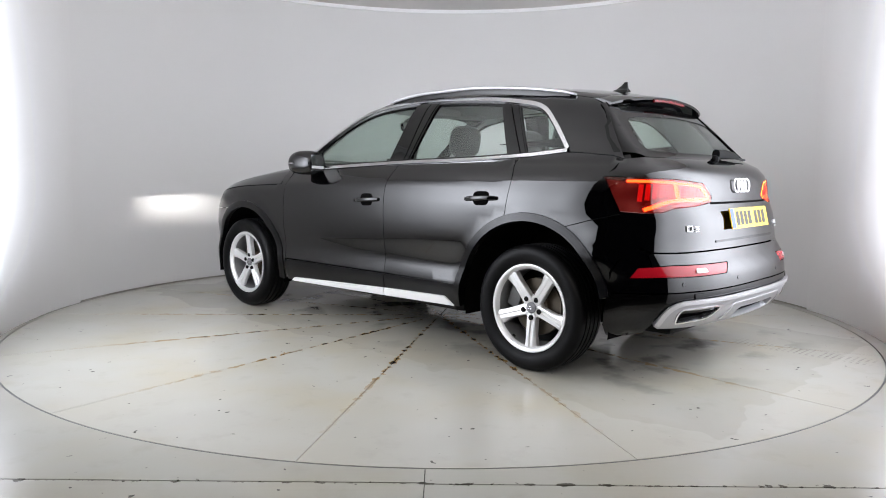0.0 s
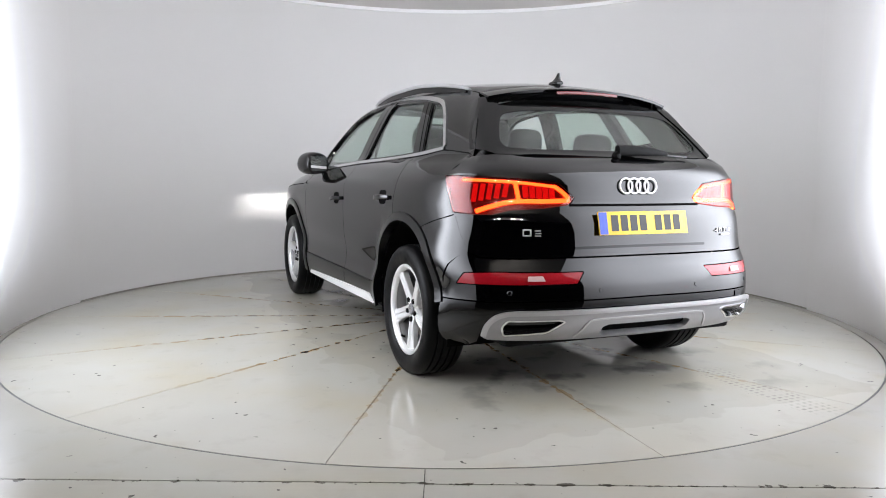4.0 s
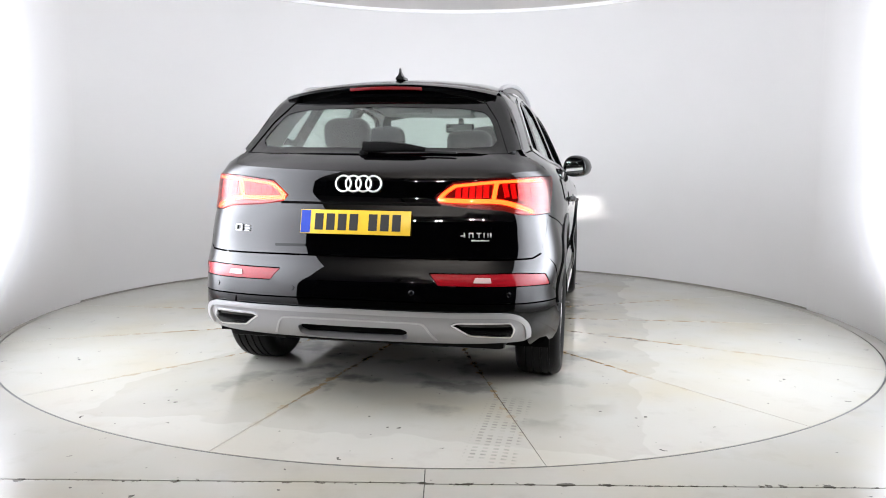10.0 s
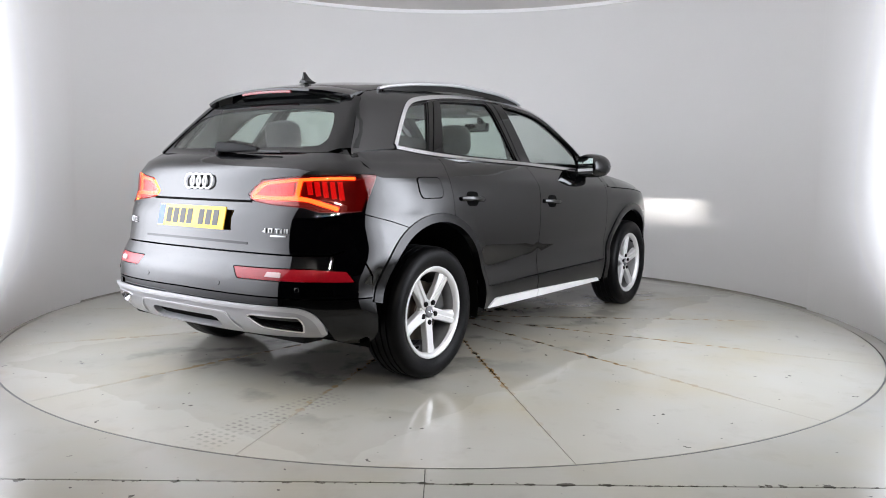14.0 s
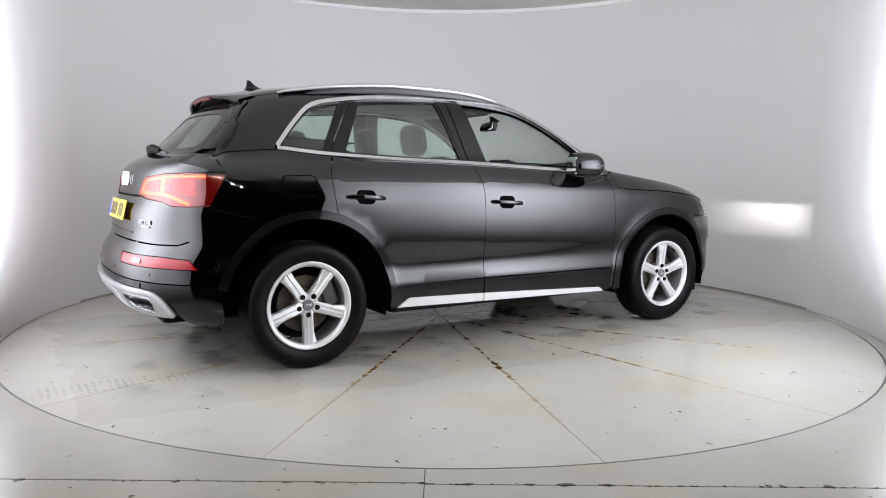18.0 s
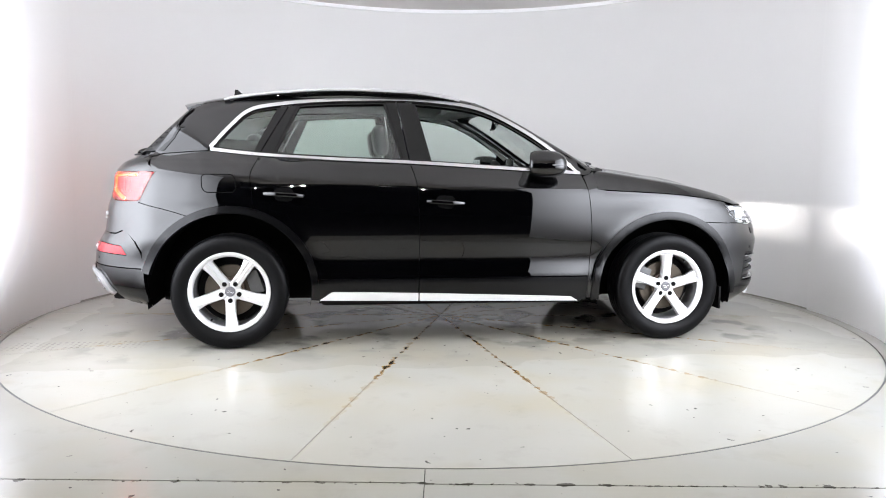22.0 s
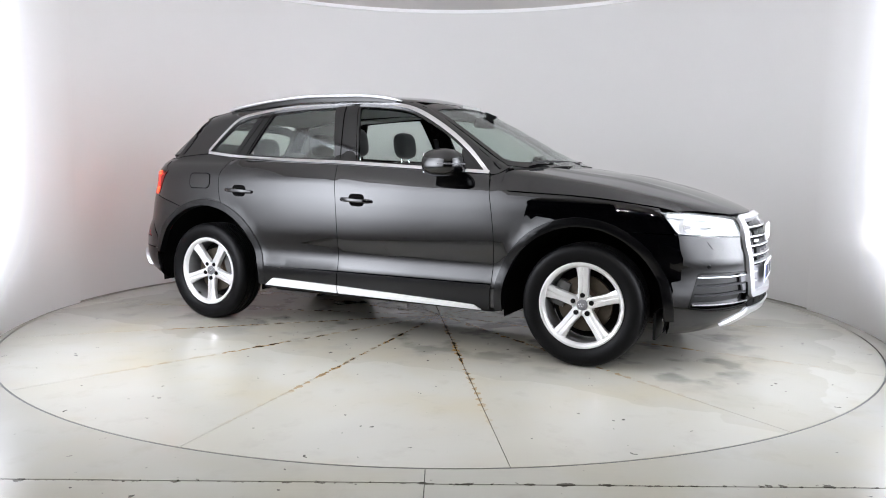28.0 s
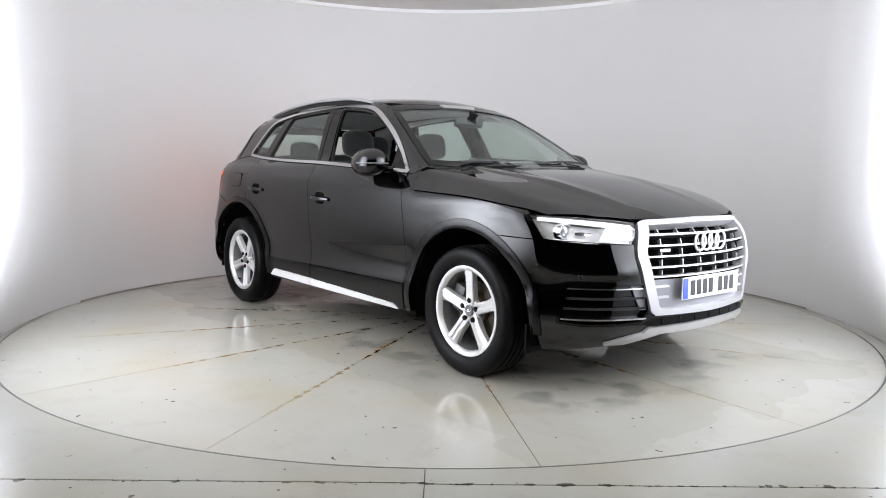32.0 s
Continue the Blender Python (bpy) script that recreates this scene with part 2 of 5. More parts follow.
        width = math_node("MULTIPLY", ramp(jit.outputs["Fac"], 0.42, 0.72), 0.036)
        rusty = ramp(math_node("SUBTRACT", d, width), 0.001, -0.003)
        col = mix(math_node("MULTIPLY", math_node("MULTIPLY", rusty, ramp(rad, 2.75, 1.6)), ramp(big.outputs["Fac"], 0.40, 0.55, 0.3, 0.95)), col, (0.27, 0.155, 0.045))
        width2 = math_node("MULTIPLY", ramp(jit.outputs["Fac"], 0.47, 0.70), 0.020)
        black = ramp(math_node("SUBTRACT", d, width2), 0.001, -0.002)
        col = mix(math_node("MULTIPLY", math_node("MULTIPLY", black, ramp(rad, 1.95, 1.45)), ramp(big.outputs["Fac"], 0.36, 0.48, 0.2, 1.0)), col, (0.02, 0.018, 0.015))
    else:
        # grime along the long joint in front
        ts = nt.nodes.new("ShaderNodeSeparateXYZ")
        nt.links.new(tc.outputs["Object"], ts.inputs[0])
        width = math_node("MULTIPLY", ramp(noise_node(14, 5), 0.5, 0.75), 0.03)
        d = math_node("SUBTRACT", math_node("ABSOLUTE", math_node("ADD", ts.outputs["Y"], 3.07)), width)
        col = mix(math_node("MULTIPLY", ramp(d, 0.001, -0.003), 0.9), col, (0.05, 0.045, 0.035))
    nt.links.new(col, b.inputs["Base Color"])
    if damp:
        nt.links.new(rg, b.inputs["Roughness"])
    else:
        b.inputs["Roughness"].default_value = rg
    bp = nt.nodes.new("ShaderNodeBump")
    bp.inputs["Strength"].default_value, bp.inputs["Distance"].default_value = 0.07, 0.002
    nt.links.new(noise_node(40, 5), bp.inputs["Height"])
    nt.links.new(bp.outputs[0], b.inputs["Normal"])
    return m


table = tagged(new("turntable"), "round turntable of grey-white steel plates, damp and tyre-marked", "turntable")

PLATE = floor_material("painted_steel_plate", (0.40, 0.394, 0.37), (0.395, 0.374, 0.32), 3.1, True)
APRON = floor_material("painted_floor_board", (0.345, 0.342, 0.322), (0.338, 0.325, 0.285), 11.3, False)


def arc_wall(name, r0, r1, z0, z1, a0, a1, n, mat, centre=(0.03, -0.035)):
    bm = bmesh.new()
    cols = []
    for i in range(n + 1):
        a = radians(a0 + (a1 - a0) * i / n)
        c, s = math.cos(a), math.sin(a)
        cols.append([bm.verts.new((centre[0] + r * c, centre[1] + r * s, z)) for r, z in ((r0, z0), (r0, z1), (r1, z1), (r1, z0))])
    for a, b in zip(cols, cols[1:]):
        for k in range(4):
            bm.faces.new((a[k], b[k], b[(k + 1) % 4], a[(k + 1) % 4]))
    bm.faces.new(cols[0]), bm.faces.new(cols[-1])
    bmesh.ops.recalc_face_normals(bm, faces=bm.faces[:])
    return part(name, bm, mat)


tagged(arc_wall("wall_round", ROOM_R, ROOM_R + 0.12, 0.0, ROOM_H, 8, 172, 160, WALL), "curved white painted studio wall around the turntable", kind="structure")
tagged(arc_wall("trim_cove", ROOM_R - 0.022, ROOM_R + 0.12, ROOM_H, ROOM_H + 0.034, -42, 222, 180, COVE), "white rounded strip where the wall meets the ceiling", kind="structure")
tagged(arc_wall("baseboard_joint", ROOM_R - 0.005, ROOM_R, 0.001, 0.013, 8, 172, 160, material("grimy_joint", (0.24, 0.225, 0.20), 0.8, vary=0.7, scale=7)), "grimy joint at the foot of the curved wall", kind="structure")

bm = bmesh.new()
box(bm, (-4.2, -6.4, ROOM_H + 0.036), (4.2, 4.2, ROOM_H + 0.16))
tagged(part("ceiling", bm, CEIL), "flat beige-grey studio ceiling", kind="structure")

# fixed floor round the turntable, in boards
bm = bmesh.new()
box(bm, (-6.0, -9.0, -0.30), (6.0, 5.0, -0.06))
tagged(part("ground", bm, DARK), "dark sub-floor of the hall", kind="structure")


def apron_piece(x0, x1, y0, y1):
    """A floor board cut out round the turntable."""
    bm = bmesh.new()
    rr = TABLE_R + 0.010
    xs = sorted({x0, x1} | {rr * math.sin(radians(a)) for a in range(-90, 91, 1) if x0 < rr * math.sin(radians(a)) < x1})
    top = []
    for x in xs:
        cut = -math.sqrt(max(0, rr**2 - x * x)) if abs(x) < rr + 1e-9 else 9
        ya, yb = y0, min(y1, cut) if cut < 9 else y1
        if yb <= ya:
            yb = ya + 0.0005
        top.append([bm.verts.new((x, y, z)) for y, z in ((ya, 0), (yb, 0), (yb, -0.06), (ya, -0.06))])
    for a, b in zip(top, top[1:]):
        for k in range(4):
            bm.faces.new((a[k], b[k], b[(k + 1) % 4], a[(k + 1) % 4]))
    bm.faces.new(top[0]), bm.faces.new(top[-1])
    bmesh.ops.recalc_face_normals(bm, faces=bm.faces[:])
    return bm


apron = tagged(new("floor"), "grey-white boarded studio floor outside the turntable, scuffed", kind="structure")
GAP = 0.0009
for x0, x1, y0, y1 in ((-3.4, -0.0505, -3.062, 0.0), (-0.0495, 3.4, -3.072, 0.0), (-3.4, -0.0505, -3.5, -3.068), (-0.0495, 3.4, -3.5, -3.078)):
    part("floor_board", apron_piece(x0 + GAP, x1 - GAP, y0 + GAP, y1 - GAP), APRON, apron)

# narrow fixed ring between the turntable and the round wall
ring = arc_wall("floor_board", TABLE_R + 0.010, ROOM_R + 0.115, -0.05, 0.0, 0, 180, 180, APRON, (0.0, 0.0))
ring.parent = apron

# ---- turntable ----
SEAM0, PLATES = 122.4, 14


def wedge():
    bm = bmesh.new()
    n, a1 = 14, 2 * math.pi / PLATES
    g = 0.0016
    outer, inner = [], []
    for i in range(n + 1):
        a = a1 * i / n
        off = g / TABLE_R
        aa = min(max(a, off), a1 - off)
        outer.append((TABLE_R * math.cos(aa), TABLE_R * math.sin(aa)))
    apex = (0.012 * math.cos(a1 / 2), 0.012 * math.sin(a1 / 2))
    rings = 10
    grid = []
    for k in range(rings + 1):
        f = k / rings
        grid.append([bm.verts.new((apex[0] + (x - apex[0]) * f, apex[1] + (y - apex[1]) * f, 0)) for x, y in outer] if k else [bm.verts.new((*apex, 0))] * (n + 1))
    for k in range(rings):
        for i in range(n):
            vs = [grid[k][i], grid[k + 1][i], grid[k + 1][i + 1], grid[k][i + 1]]
            vs = list(dict.fromkeys(vs))
            bm.faces.new(vs)
    r = bmesh.ops.extrude_face_region(bm, geom=bm.faces[:])
    bmesh.ops.translate(bm, vec=(0, 0, -0.05), verts=[v for v in r["geom"] if isinstance(v, bmesh.types.BMVert)])
    bmesh.ops.recalc_face_normals(bm, faces=bm.faces[:])
    return mesh_of(bm, "plate")


plate_mesh = wedge()
plate_mesh.materials.append(PLATE)
for k in range(PLATES):
    p = new("plate", plate_mesh)
    p.parent = table
    p.matrix_basis = pose(0, 0, 0, 0, 0, SEAM0 + k * 360 / PLATES)
bm = bmesh.new()
lathe(bm, [(TABLE_R - 0.02, -0.055), (TABLE_R + 0.006, -0.055), (TABLE_R + 0.006, -0.004), (TABLE_R + 0.001, -0.002), (TABLE_R - 0.02, -0.004)], 200, "Z", closed=True)
part("edge_ring", bm, material("dark_edge_seal", (0.06, 0.06, 0.06), 0.5, vary=0.3, scale=20), table, "dark metal edge ring")


# ---- light walls beside the entrance: tall curved diffusers ----
def light_wall(sx):
    """A curved diffuser from the end of the round wall to the entrance."""
    ctrl = [(2.9708, 0.3825), (3.0, -0.035), (2.9345, -0.659), (2.78, -1.18), (2.47, -1.78), (2.05, -2.42), (1.80, -2.80), (1.54, -3.18)]
    pts = []
    for i in range(len(ctrl) - 1):
        a, b, c, d = (np.array(ctrl[min(max(i + k, 0), len(ctrl) - 1)]) for k in (-1, 0, 1, 2))
        for k in range(8):
            t = k / 8
            pts.append(0.5 * (2 * b + (c - a) * t + (2 * a - 5 * b + 4 * c - d) * t * t + (3 * b - a - 3 * c + d) * t**3))
    pts.append(np.array(ctrl[-1]))
    pts = [Vector((sx * p[0] + 0.03, p[1], 0)) for p in pts]
    thing = tagged(new("light_wall"), "tall curved glowing white diffuser wall beside the entrance", "light panel", "light walls beside the entrance")

    def slab(d0, d1, z0, z1):
        bm = bmesh.new()
        cols = []
        for i, p in enumerate(pts):
            t = (pts[min(i + 1, len(pts) - 1)] - pts[max(i - 1, 0)]).normalized()
            n = Vector((-t.y, t.x, 0))
            if n.dot(p) < 0:
                n = -n
            cols.append([bm.verts.new((p + n * d) + Vector((0, 0, z))) for d, z in ((d0, z0), (d0, z1), (d1, z1), (d1, z0))])
        for a, b in zip(cols, cols[1:]):
            for k in range(4):
                bm.faces.new((a[k], b[k], b[(k + 1) % 4], a[(k + 1) % 4]))
        bm.faces.new(cols[0]), bm.faces.new(cols[-1])
        bmesh.ops.recalc_face_normals(bm, faces=bm.faces[:])
        return bm

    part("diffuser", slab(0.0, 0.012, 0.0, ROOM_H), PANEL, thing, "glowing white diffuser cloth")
    part("housing", slab(0.016, 0.10, 0.0, ROOM_H), COVE, thing)


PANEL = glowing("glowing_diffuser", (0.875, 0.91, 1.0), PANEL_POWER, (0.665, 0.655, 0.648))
# falloff along the cloth is painted as an emission ramp, dimmer at both ends
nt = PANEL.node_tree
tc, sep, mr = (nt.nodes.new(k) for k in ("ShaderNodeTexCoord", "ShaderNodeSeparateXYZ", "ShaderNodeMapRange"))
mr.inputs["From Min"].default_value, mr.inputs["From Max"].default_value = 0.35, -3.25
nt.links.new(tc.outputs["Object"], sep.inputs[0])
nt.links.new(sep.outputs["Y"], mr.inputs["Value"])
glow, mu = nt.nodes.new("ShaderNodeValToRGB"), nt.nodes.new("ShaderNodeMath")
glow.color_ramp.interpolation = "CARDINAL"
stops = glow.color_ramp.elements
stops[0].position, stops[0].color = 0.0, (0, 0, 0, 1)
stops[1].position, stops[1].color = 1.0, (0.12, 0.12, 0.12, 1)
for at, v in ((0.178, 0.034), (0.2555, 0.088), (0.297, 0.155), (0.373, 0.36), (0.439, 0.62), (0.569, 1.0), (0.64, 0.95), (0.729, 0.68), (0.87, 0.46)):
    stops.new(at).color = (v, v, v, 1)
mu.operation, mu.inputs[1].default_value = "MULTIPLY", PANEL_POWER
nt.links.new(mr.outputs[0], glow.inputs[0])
# a fade towards the foot is painted into the emission too
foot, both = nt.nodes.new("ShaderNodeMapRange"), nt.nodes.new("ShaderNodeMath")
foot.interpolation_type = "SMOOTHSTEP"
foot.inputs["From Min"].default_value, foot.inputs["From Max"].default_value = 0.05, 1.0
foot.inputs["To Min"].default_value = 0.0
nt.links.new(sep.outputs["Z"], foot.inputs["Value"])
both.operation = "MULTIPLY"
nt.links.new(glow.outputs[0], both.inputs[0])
# the upper part's emission is likewise painted down, to 0.6 at the top
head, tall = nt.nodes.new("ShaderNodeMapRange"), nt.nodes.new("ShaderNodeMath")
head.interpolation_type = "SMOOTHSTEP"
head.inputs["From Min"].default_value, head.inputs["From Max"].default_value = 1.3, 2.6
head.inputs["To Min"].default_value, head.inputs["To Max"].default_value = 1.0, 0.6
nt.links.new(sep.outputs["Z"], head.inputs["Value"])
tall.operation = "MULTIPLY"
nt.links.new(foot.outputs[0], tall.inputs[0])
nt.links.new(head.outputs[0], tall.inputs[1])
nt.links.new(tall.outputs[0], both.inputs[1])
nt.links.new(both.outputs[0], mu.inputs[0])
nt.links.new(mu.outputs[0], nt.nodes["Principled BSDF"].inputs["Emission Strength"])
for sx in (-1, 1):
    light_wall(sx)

# small round lamps on a bar over the entrance, behind the lens
def lamp_bar():
    bar = tagged(new("lamp_bar"), "black lamp bar with small round white lamps over the entrance", "lamp")
    bar.matrix_basis = pose(0, -5.2, 0)
    bm = bmesh.new()
    box(bm, (-1.35, 0.06, 2.42), (1.35, 0.10, 2.46), 0.005)
    for x in (-1.3, 1.3):
        box(bm, (x - 0.02, 0.06, 2.46), (x + 0.02, 0.10, ROOM_H + 0.036), 0.004)
    part("bar", bm, DARK, bar)
    for x, z in ((-1.0, 2.36), (-0.56, 2.36), (-0.44, 2.36), (0.44, 2.36), (0.56, 2.36), (1.0, 2.36)):
        bm = bmesh.new()
        lathe(bm, [(0.0, 0.0), (0.02, 0.0), (0.042, 0.02), (0.05, 0.10), (0.0, 0.10)], 24, "Y")
        part("lamp_housing", bm, DARK, bar).matrix_basis = pose(x, -0.03, z)
        light = bpy.data.lights.new("lamp", "AREA")
        light.shape, light.size, light.energy = "DISK", 0.036, TOP_POWER / 6
        light.color = (1.0, 0.965, 0.91)
        lo = new("lamp", light)
        lo.matrix_basis = look((x, -5.2 + 0.085, z), (x * 0.6, 0.0, 1.2))


lamp_bar()

# dark hall behind the camera
bm = bmesh.new()
box(bm, (-6.0, -9.0, -0.06), (6.0, -8.85, 4.0))
box(bm, (-6.0, -8.85, -0.06), (-5.85, 5.0, 4.0))
box(bm, (5.85, -8.85, -0.06), (6.0, 5.0, 4.0))
box(bm, (-5.85, 4.85, -0.06), (5.85, 5.0, 4.0))
tagged(part("wall_hall", bm, DARK), "dark walls of the hall around the studio", kind="structure")
bm = bmesh.new()
box(bm, (-6.0, -9.0, 4.0), (6.0, 5.0, 4.1))
tagged(part("ceiling_hall", bm, DARK), "dark hall ceiling", kind="structure")

# ---- the skin of the car, as a smooth solid ----
def spline(xs, ys):
    """A smooth curve through a few points: monotone cubic."""
    xs, ys = np.array(xs, float), np.array(ys, float)
    h, d = np.diff(xs), np.diff(ys) / np.diff(xs)
    m = np.zeros(len(xs))
    m[0], m[-1] = d[0], d[-1]
    for i in range(1, len(xs) - 1):
        if d[i - 1] * d[i] > 0:
            a, b = 2 * h[i] + h[i - 1], h[i] + 2 * h[i - 1]
            m[i] = (a + b) / (a / d[i - 1] + b / d[i])
    def f(x):
        x = np.asarray(x, float)
        i = np.clip(np.searchsorted(xs, x) - 1, 0, len(xs) - 2)
        t = np.clip((x - xs[i]) / h[i], -3, 4)
        u = np.clip(t, 0, 1)
        v = (2 * u**3 - 3 * u**2 + 1) * ys[i] + (u**3 - 2 * u**2 + u) * h[i] * m[i] + (3 * u**2 - 2 * u**3) * ys[i + 1] + (u**3 - u**2) * h[i] * m[i + 1]
        return v + np.where(t < 0, t * h[i] * m[i], 0) + np.where(t > 1, (t - 1) * h[i] * m[i + 1], 0)
    return f


def smax(a, b, k):
    h = np.clip(0.5 + 0.5 * (a - b) / k, 0, 1)
    return b + (a - b) * h + k * h * (1 - h)


def smin(a, b, k):
    return -smax(-a, -b, k)


# side of the lower body: half width by height, and its taper along the length
side_w = spline([0.16, 0.24, 0.32, 0.40, 0.44, 0.48, 0.535, 0.59, 0.66, 0.74, 0.82, 0.90, 0.98, 1.06], [0.80, 0.866, 0.891, 0.901, 0.900, 0.893, 0.887, 0.8915, 0.902, 0.9088, 0.9125, 0.9135, 0.909, 0.897])
taper_up = spline([-2.30, -2.1, -1.9, -1.6, -1.2, -0.6, 0.0, 0.6, 1.2, 1.6, 1.9, 2.1, 2.3], [-0.175, -0.108, -0.050, -0.012, -0.002, 0.0, 0.0, -0.002, -0.010, -0.026, -0.068, -0.125, -0.22])
taper_low = spline([-2.30, -2.2, -2.1, -1.95, -1.8, -1.6, -1.2, -0.6, 0.0, 0.6, 1.2, 1.6, 1.9, 2.1, 2.3], [-0.12, -0.075, -0.040, 0.0, 0.012, 0.007, -0.003, -0.001, 0.0, -0.002, -0.007, -0.018, -0.062, -0.125, -0.22])
crease = spline([-2.2, -1.8, -1.2, -0.6, 0.0, 0.6, 1.0, 1.4, 1.8, 2.1], [1.085, 1.073, 1.055, 1.035, 1.015, 0.995, 0.975, 0.955, 0.905, 0.84])
front_x = spline([0.15, 0.19, 0.23, 0.28, 0.36, 0.60, 0.75, 0.85, 0.92], [1.90, 2.06, 2.17, 2.25, 2.295, 2.30, 2.28, 2.225, 2.15])
rear_x = spline([0.2, 0.245, 0.283, 0.34, 0.405, 0.48, 0.60, 0.66, 0.71, 0.86, 0.973, 1.05, 1.10, 1.14, 1.2], [-1.85, -2.0, -2.17, -2.26, -2.31, -2.325, -2.315, -2.285, -2.257, -2.236, -2.195, -2.185, -2.165, -2.12, -1.99])
bonnet_z = spline([0.5, 0.85, 1.0, 1.23, 1.53, 1.76, 1.9, 2.05, 2.2], [1.20, 1.165, 1.146, 1.114, 1.068, 1.014, 0.974, 0.922, 0.86])
roof_z = spline([-1.8, -1.72, -1.5, -1.3, -1.0, -0.6, -0.2, 0.1, 0.3, 0.5], [1.518, 1.535, 1.580, 1.607, 1.630, 1.640, 1.631, 1.606, 1.575, 1.52])
screen_x = spline([1.0, 1.08, 1.192, 1.303, 1.43, 1.52, 1.60], [1.31, 1.17, 0.975, 0.775, 0.537, 0.350, 0.165])
cabin_w = spline([1.0, 1.08, 1.2, 1.35, 1.5, 1.6], [0.845, 0.815, 0.768, 0.705, 0.632, 0.56])


def hull(p):
    """Below zero inside the car's outer skin; p is an array of points."""
    x, y, z = p[..., 0], np.abs(p[..., 1]), p[..., 2]
    s = z - crease(x)
    over = 0.5 * (s + np.sqrt(s * s + 0.012**2))
    blister = 0.009 * np.exp(-(((z - 0.93) / 0.085) ** 2)) * (np.exp(-(((x - 1.4) / 0.42) ** 2)) + np.exp(-(((x + 1.45) / 0.45) ** 2)))
    u = np.clip((z - 0.66) / 0.26, 0, 1)
    u = u * u * (3 - 2 * u)
    taper = taper_low(x) * (1 - u) + taper_up(x) * u
    wheel_r = np.hypot(np.abs(x) - 1.395, z - 0.345)
    flare = 0.012 * np.exp(-(((wheel_r - 0.47) / 0.05) ** 2))
    w = side_w(np.minimum(z, crease(x))) + taper + blister + flare - 0.75 * over
    side = y - w
    ledge = 0.013 * np.exp(-(((z - 0.63) / 0.035) ** 2)) * np.clip((y - 0.44) / 0.15, 0, 1)
    front = x - (front_x(z) + ledge - 0.27 * (y / 0.9) ** 2 - 0.10 * (y / 0.9) ** 6)
    rear = (rear_x(z) + 0.10 * (y / 0.85) ** 2 + 0.15 * (y / 0.85) ** 6) - x
    bz = np.where(x > 0.85, bonnet_z(x), bonnet_z(np.full_like(x, 0.85)) + 0.0 * x)
    bz = np.where(x > 0.85, bz, 1.165 + 0.10 * (0.85 - x).clip(0, 0.5))
    top = z - (bz - 0.045 * (y / 0.75) ** 2)
    low = smax(smax(side, front, 0.16), rear, 0.10)
    low = smax(low, top, 0.05)
    low = smax(low, 0.17 - z, 0.03)
    gw = cabin_w(z) - 0.032 * np.clip(-x - 0.5, 0, 3) ** 2
    cab = smax(y - gw, z - (roof_z(x) - 0.055 * (y / 0.6) ** 2), 0.09)
    cab = smax(cab, 0.55 * (x - (screen_x(z) - 0.15 * (y / 0.65) ** 2)), 0.05)
    back = -2.03 + (z - 1.18) * 1.04 + 0.07 * (y / 0.6) ** 2
    cab = smax(cab, 0.7 * (back - x), 0.03)
    cab = smax(cab, 1.09 - z, 0.01)
    return smin(low, cab, 0.012)


def cast(start, way, reach):
    """Where rays from outside first meet the skin (nan where they miss)."""
    start, way = np.atleast_2d(start).astype(float), np.atleast_2d(way).astype(float)
    n = max(len(start), len(way))
    start, way = np.broadcast_to(start, (n, 3)), np.broadcast_to(way, (n, 3))
    lo, hi, found = np.zeros(n), np.full(n, np.nan), np.zeros(n, bool)
    for k in np.arange(0, reach, 0.02):
        new_in = (~found) & (hull(start + k * way) < 0)
        hi[new_in], lo[new_in] = k, k - 0.02
        found |= new_in
        if found.all():
            break
    for _ in range(22):
        mid = (lo + hi) / 2
        inside = hull(start + np.nan_to_num(mid)[:, None] * way) < 0
        hi, lo = np.where(inside, mid, hi), np.where(inside, lo, mid)
    return start + hi[:, None] * way


def skin_normal(p):
    e = 0.003
    g = np.stack([hull(p + np.eye(3)[i] * e) - hull(p - np.eye(3)[i] * e) for i in range(3)], -1)
    return g / np.maximum(np.linalg.norm(g, axis=-1, keepdims=True), 1e-9)


# ways of laying an outline on the skin: (outline point) -> (start, direction)
TAIL_AXIS, NOSE_AXIS, ARC = -1.35, 1.30, 0.85


def lay(view, uv):
    u, v = uv[:, 0], uv[:, 1]
    o, z = np.ones(len(uv)), np.zeros(len(uv))
    if view in ("left", "right"):
        s = 1 if view == "left" else -1
        return np.stack([u, s * 1.02 * o, v], 1), np.stack([z, -s * o, z], 1)
    if view == "top":
        return np.stack([u, v, 1.72 * o], 1), np.stack([z, z, -o], 1)
    if view == "back":
        return np.stack([-2.45 * o, u, v], 1), np.stack([o, z, z], 1)
    if view == "fore":
        return np.stack([2.45 * o, u, v], 1), np.stack([-o, z, z], 1)
    a = u / ARC
    if view == "tail":
        d = np.stack([-np.cos(a), np.sin(a), z], 1)
        return np.array([TAIL_AXIS, 0, 0]) + 1.3 * d + np.stack([z, z, v], 1), -d
    d = np.stack([np.cos(a), np.sin(a), z], 1)
    return np.array([NOSE_AXIS, 0, 0]) + 1.3 * d + np.stack([z, z, v], 1), -d


def tail(x, y, z):
    return (ARC * math.atan2(y, TAIL_AXIS - x), z)


def nose(x, y, z):
    return (ARC * math.atan2(y, x - NOSE_AXIS), z)


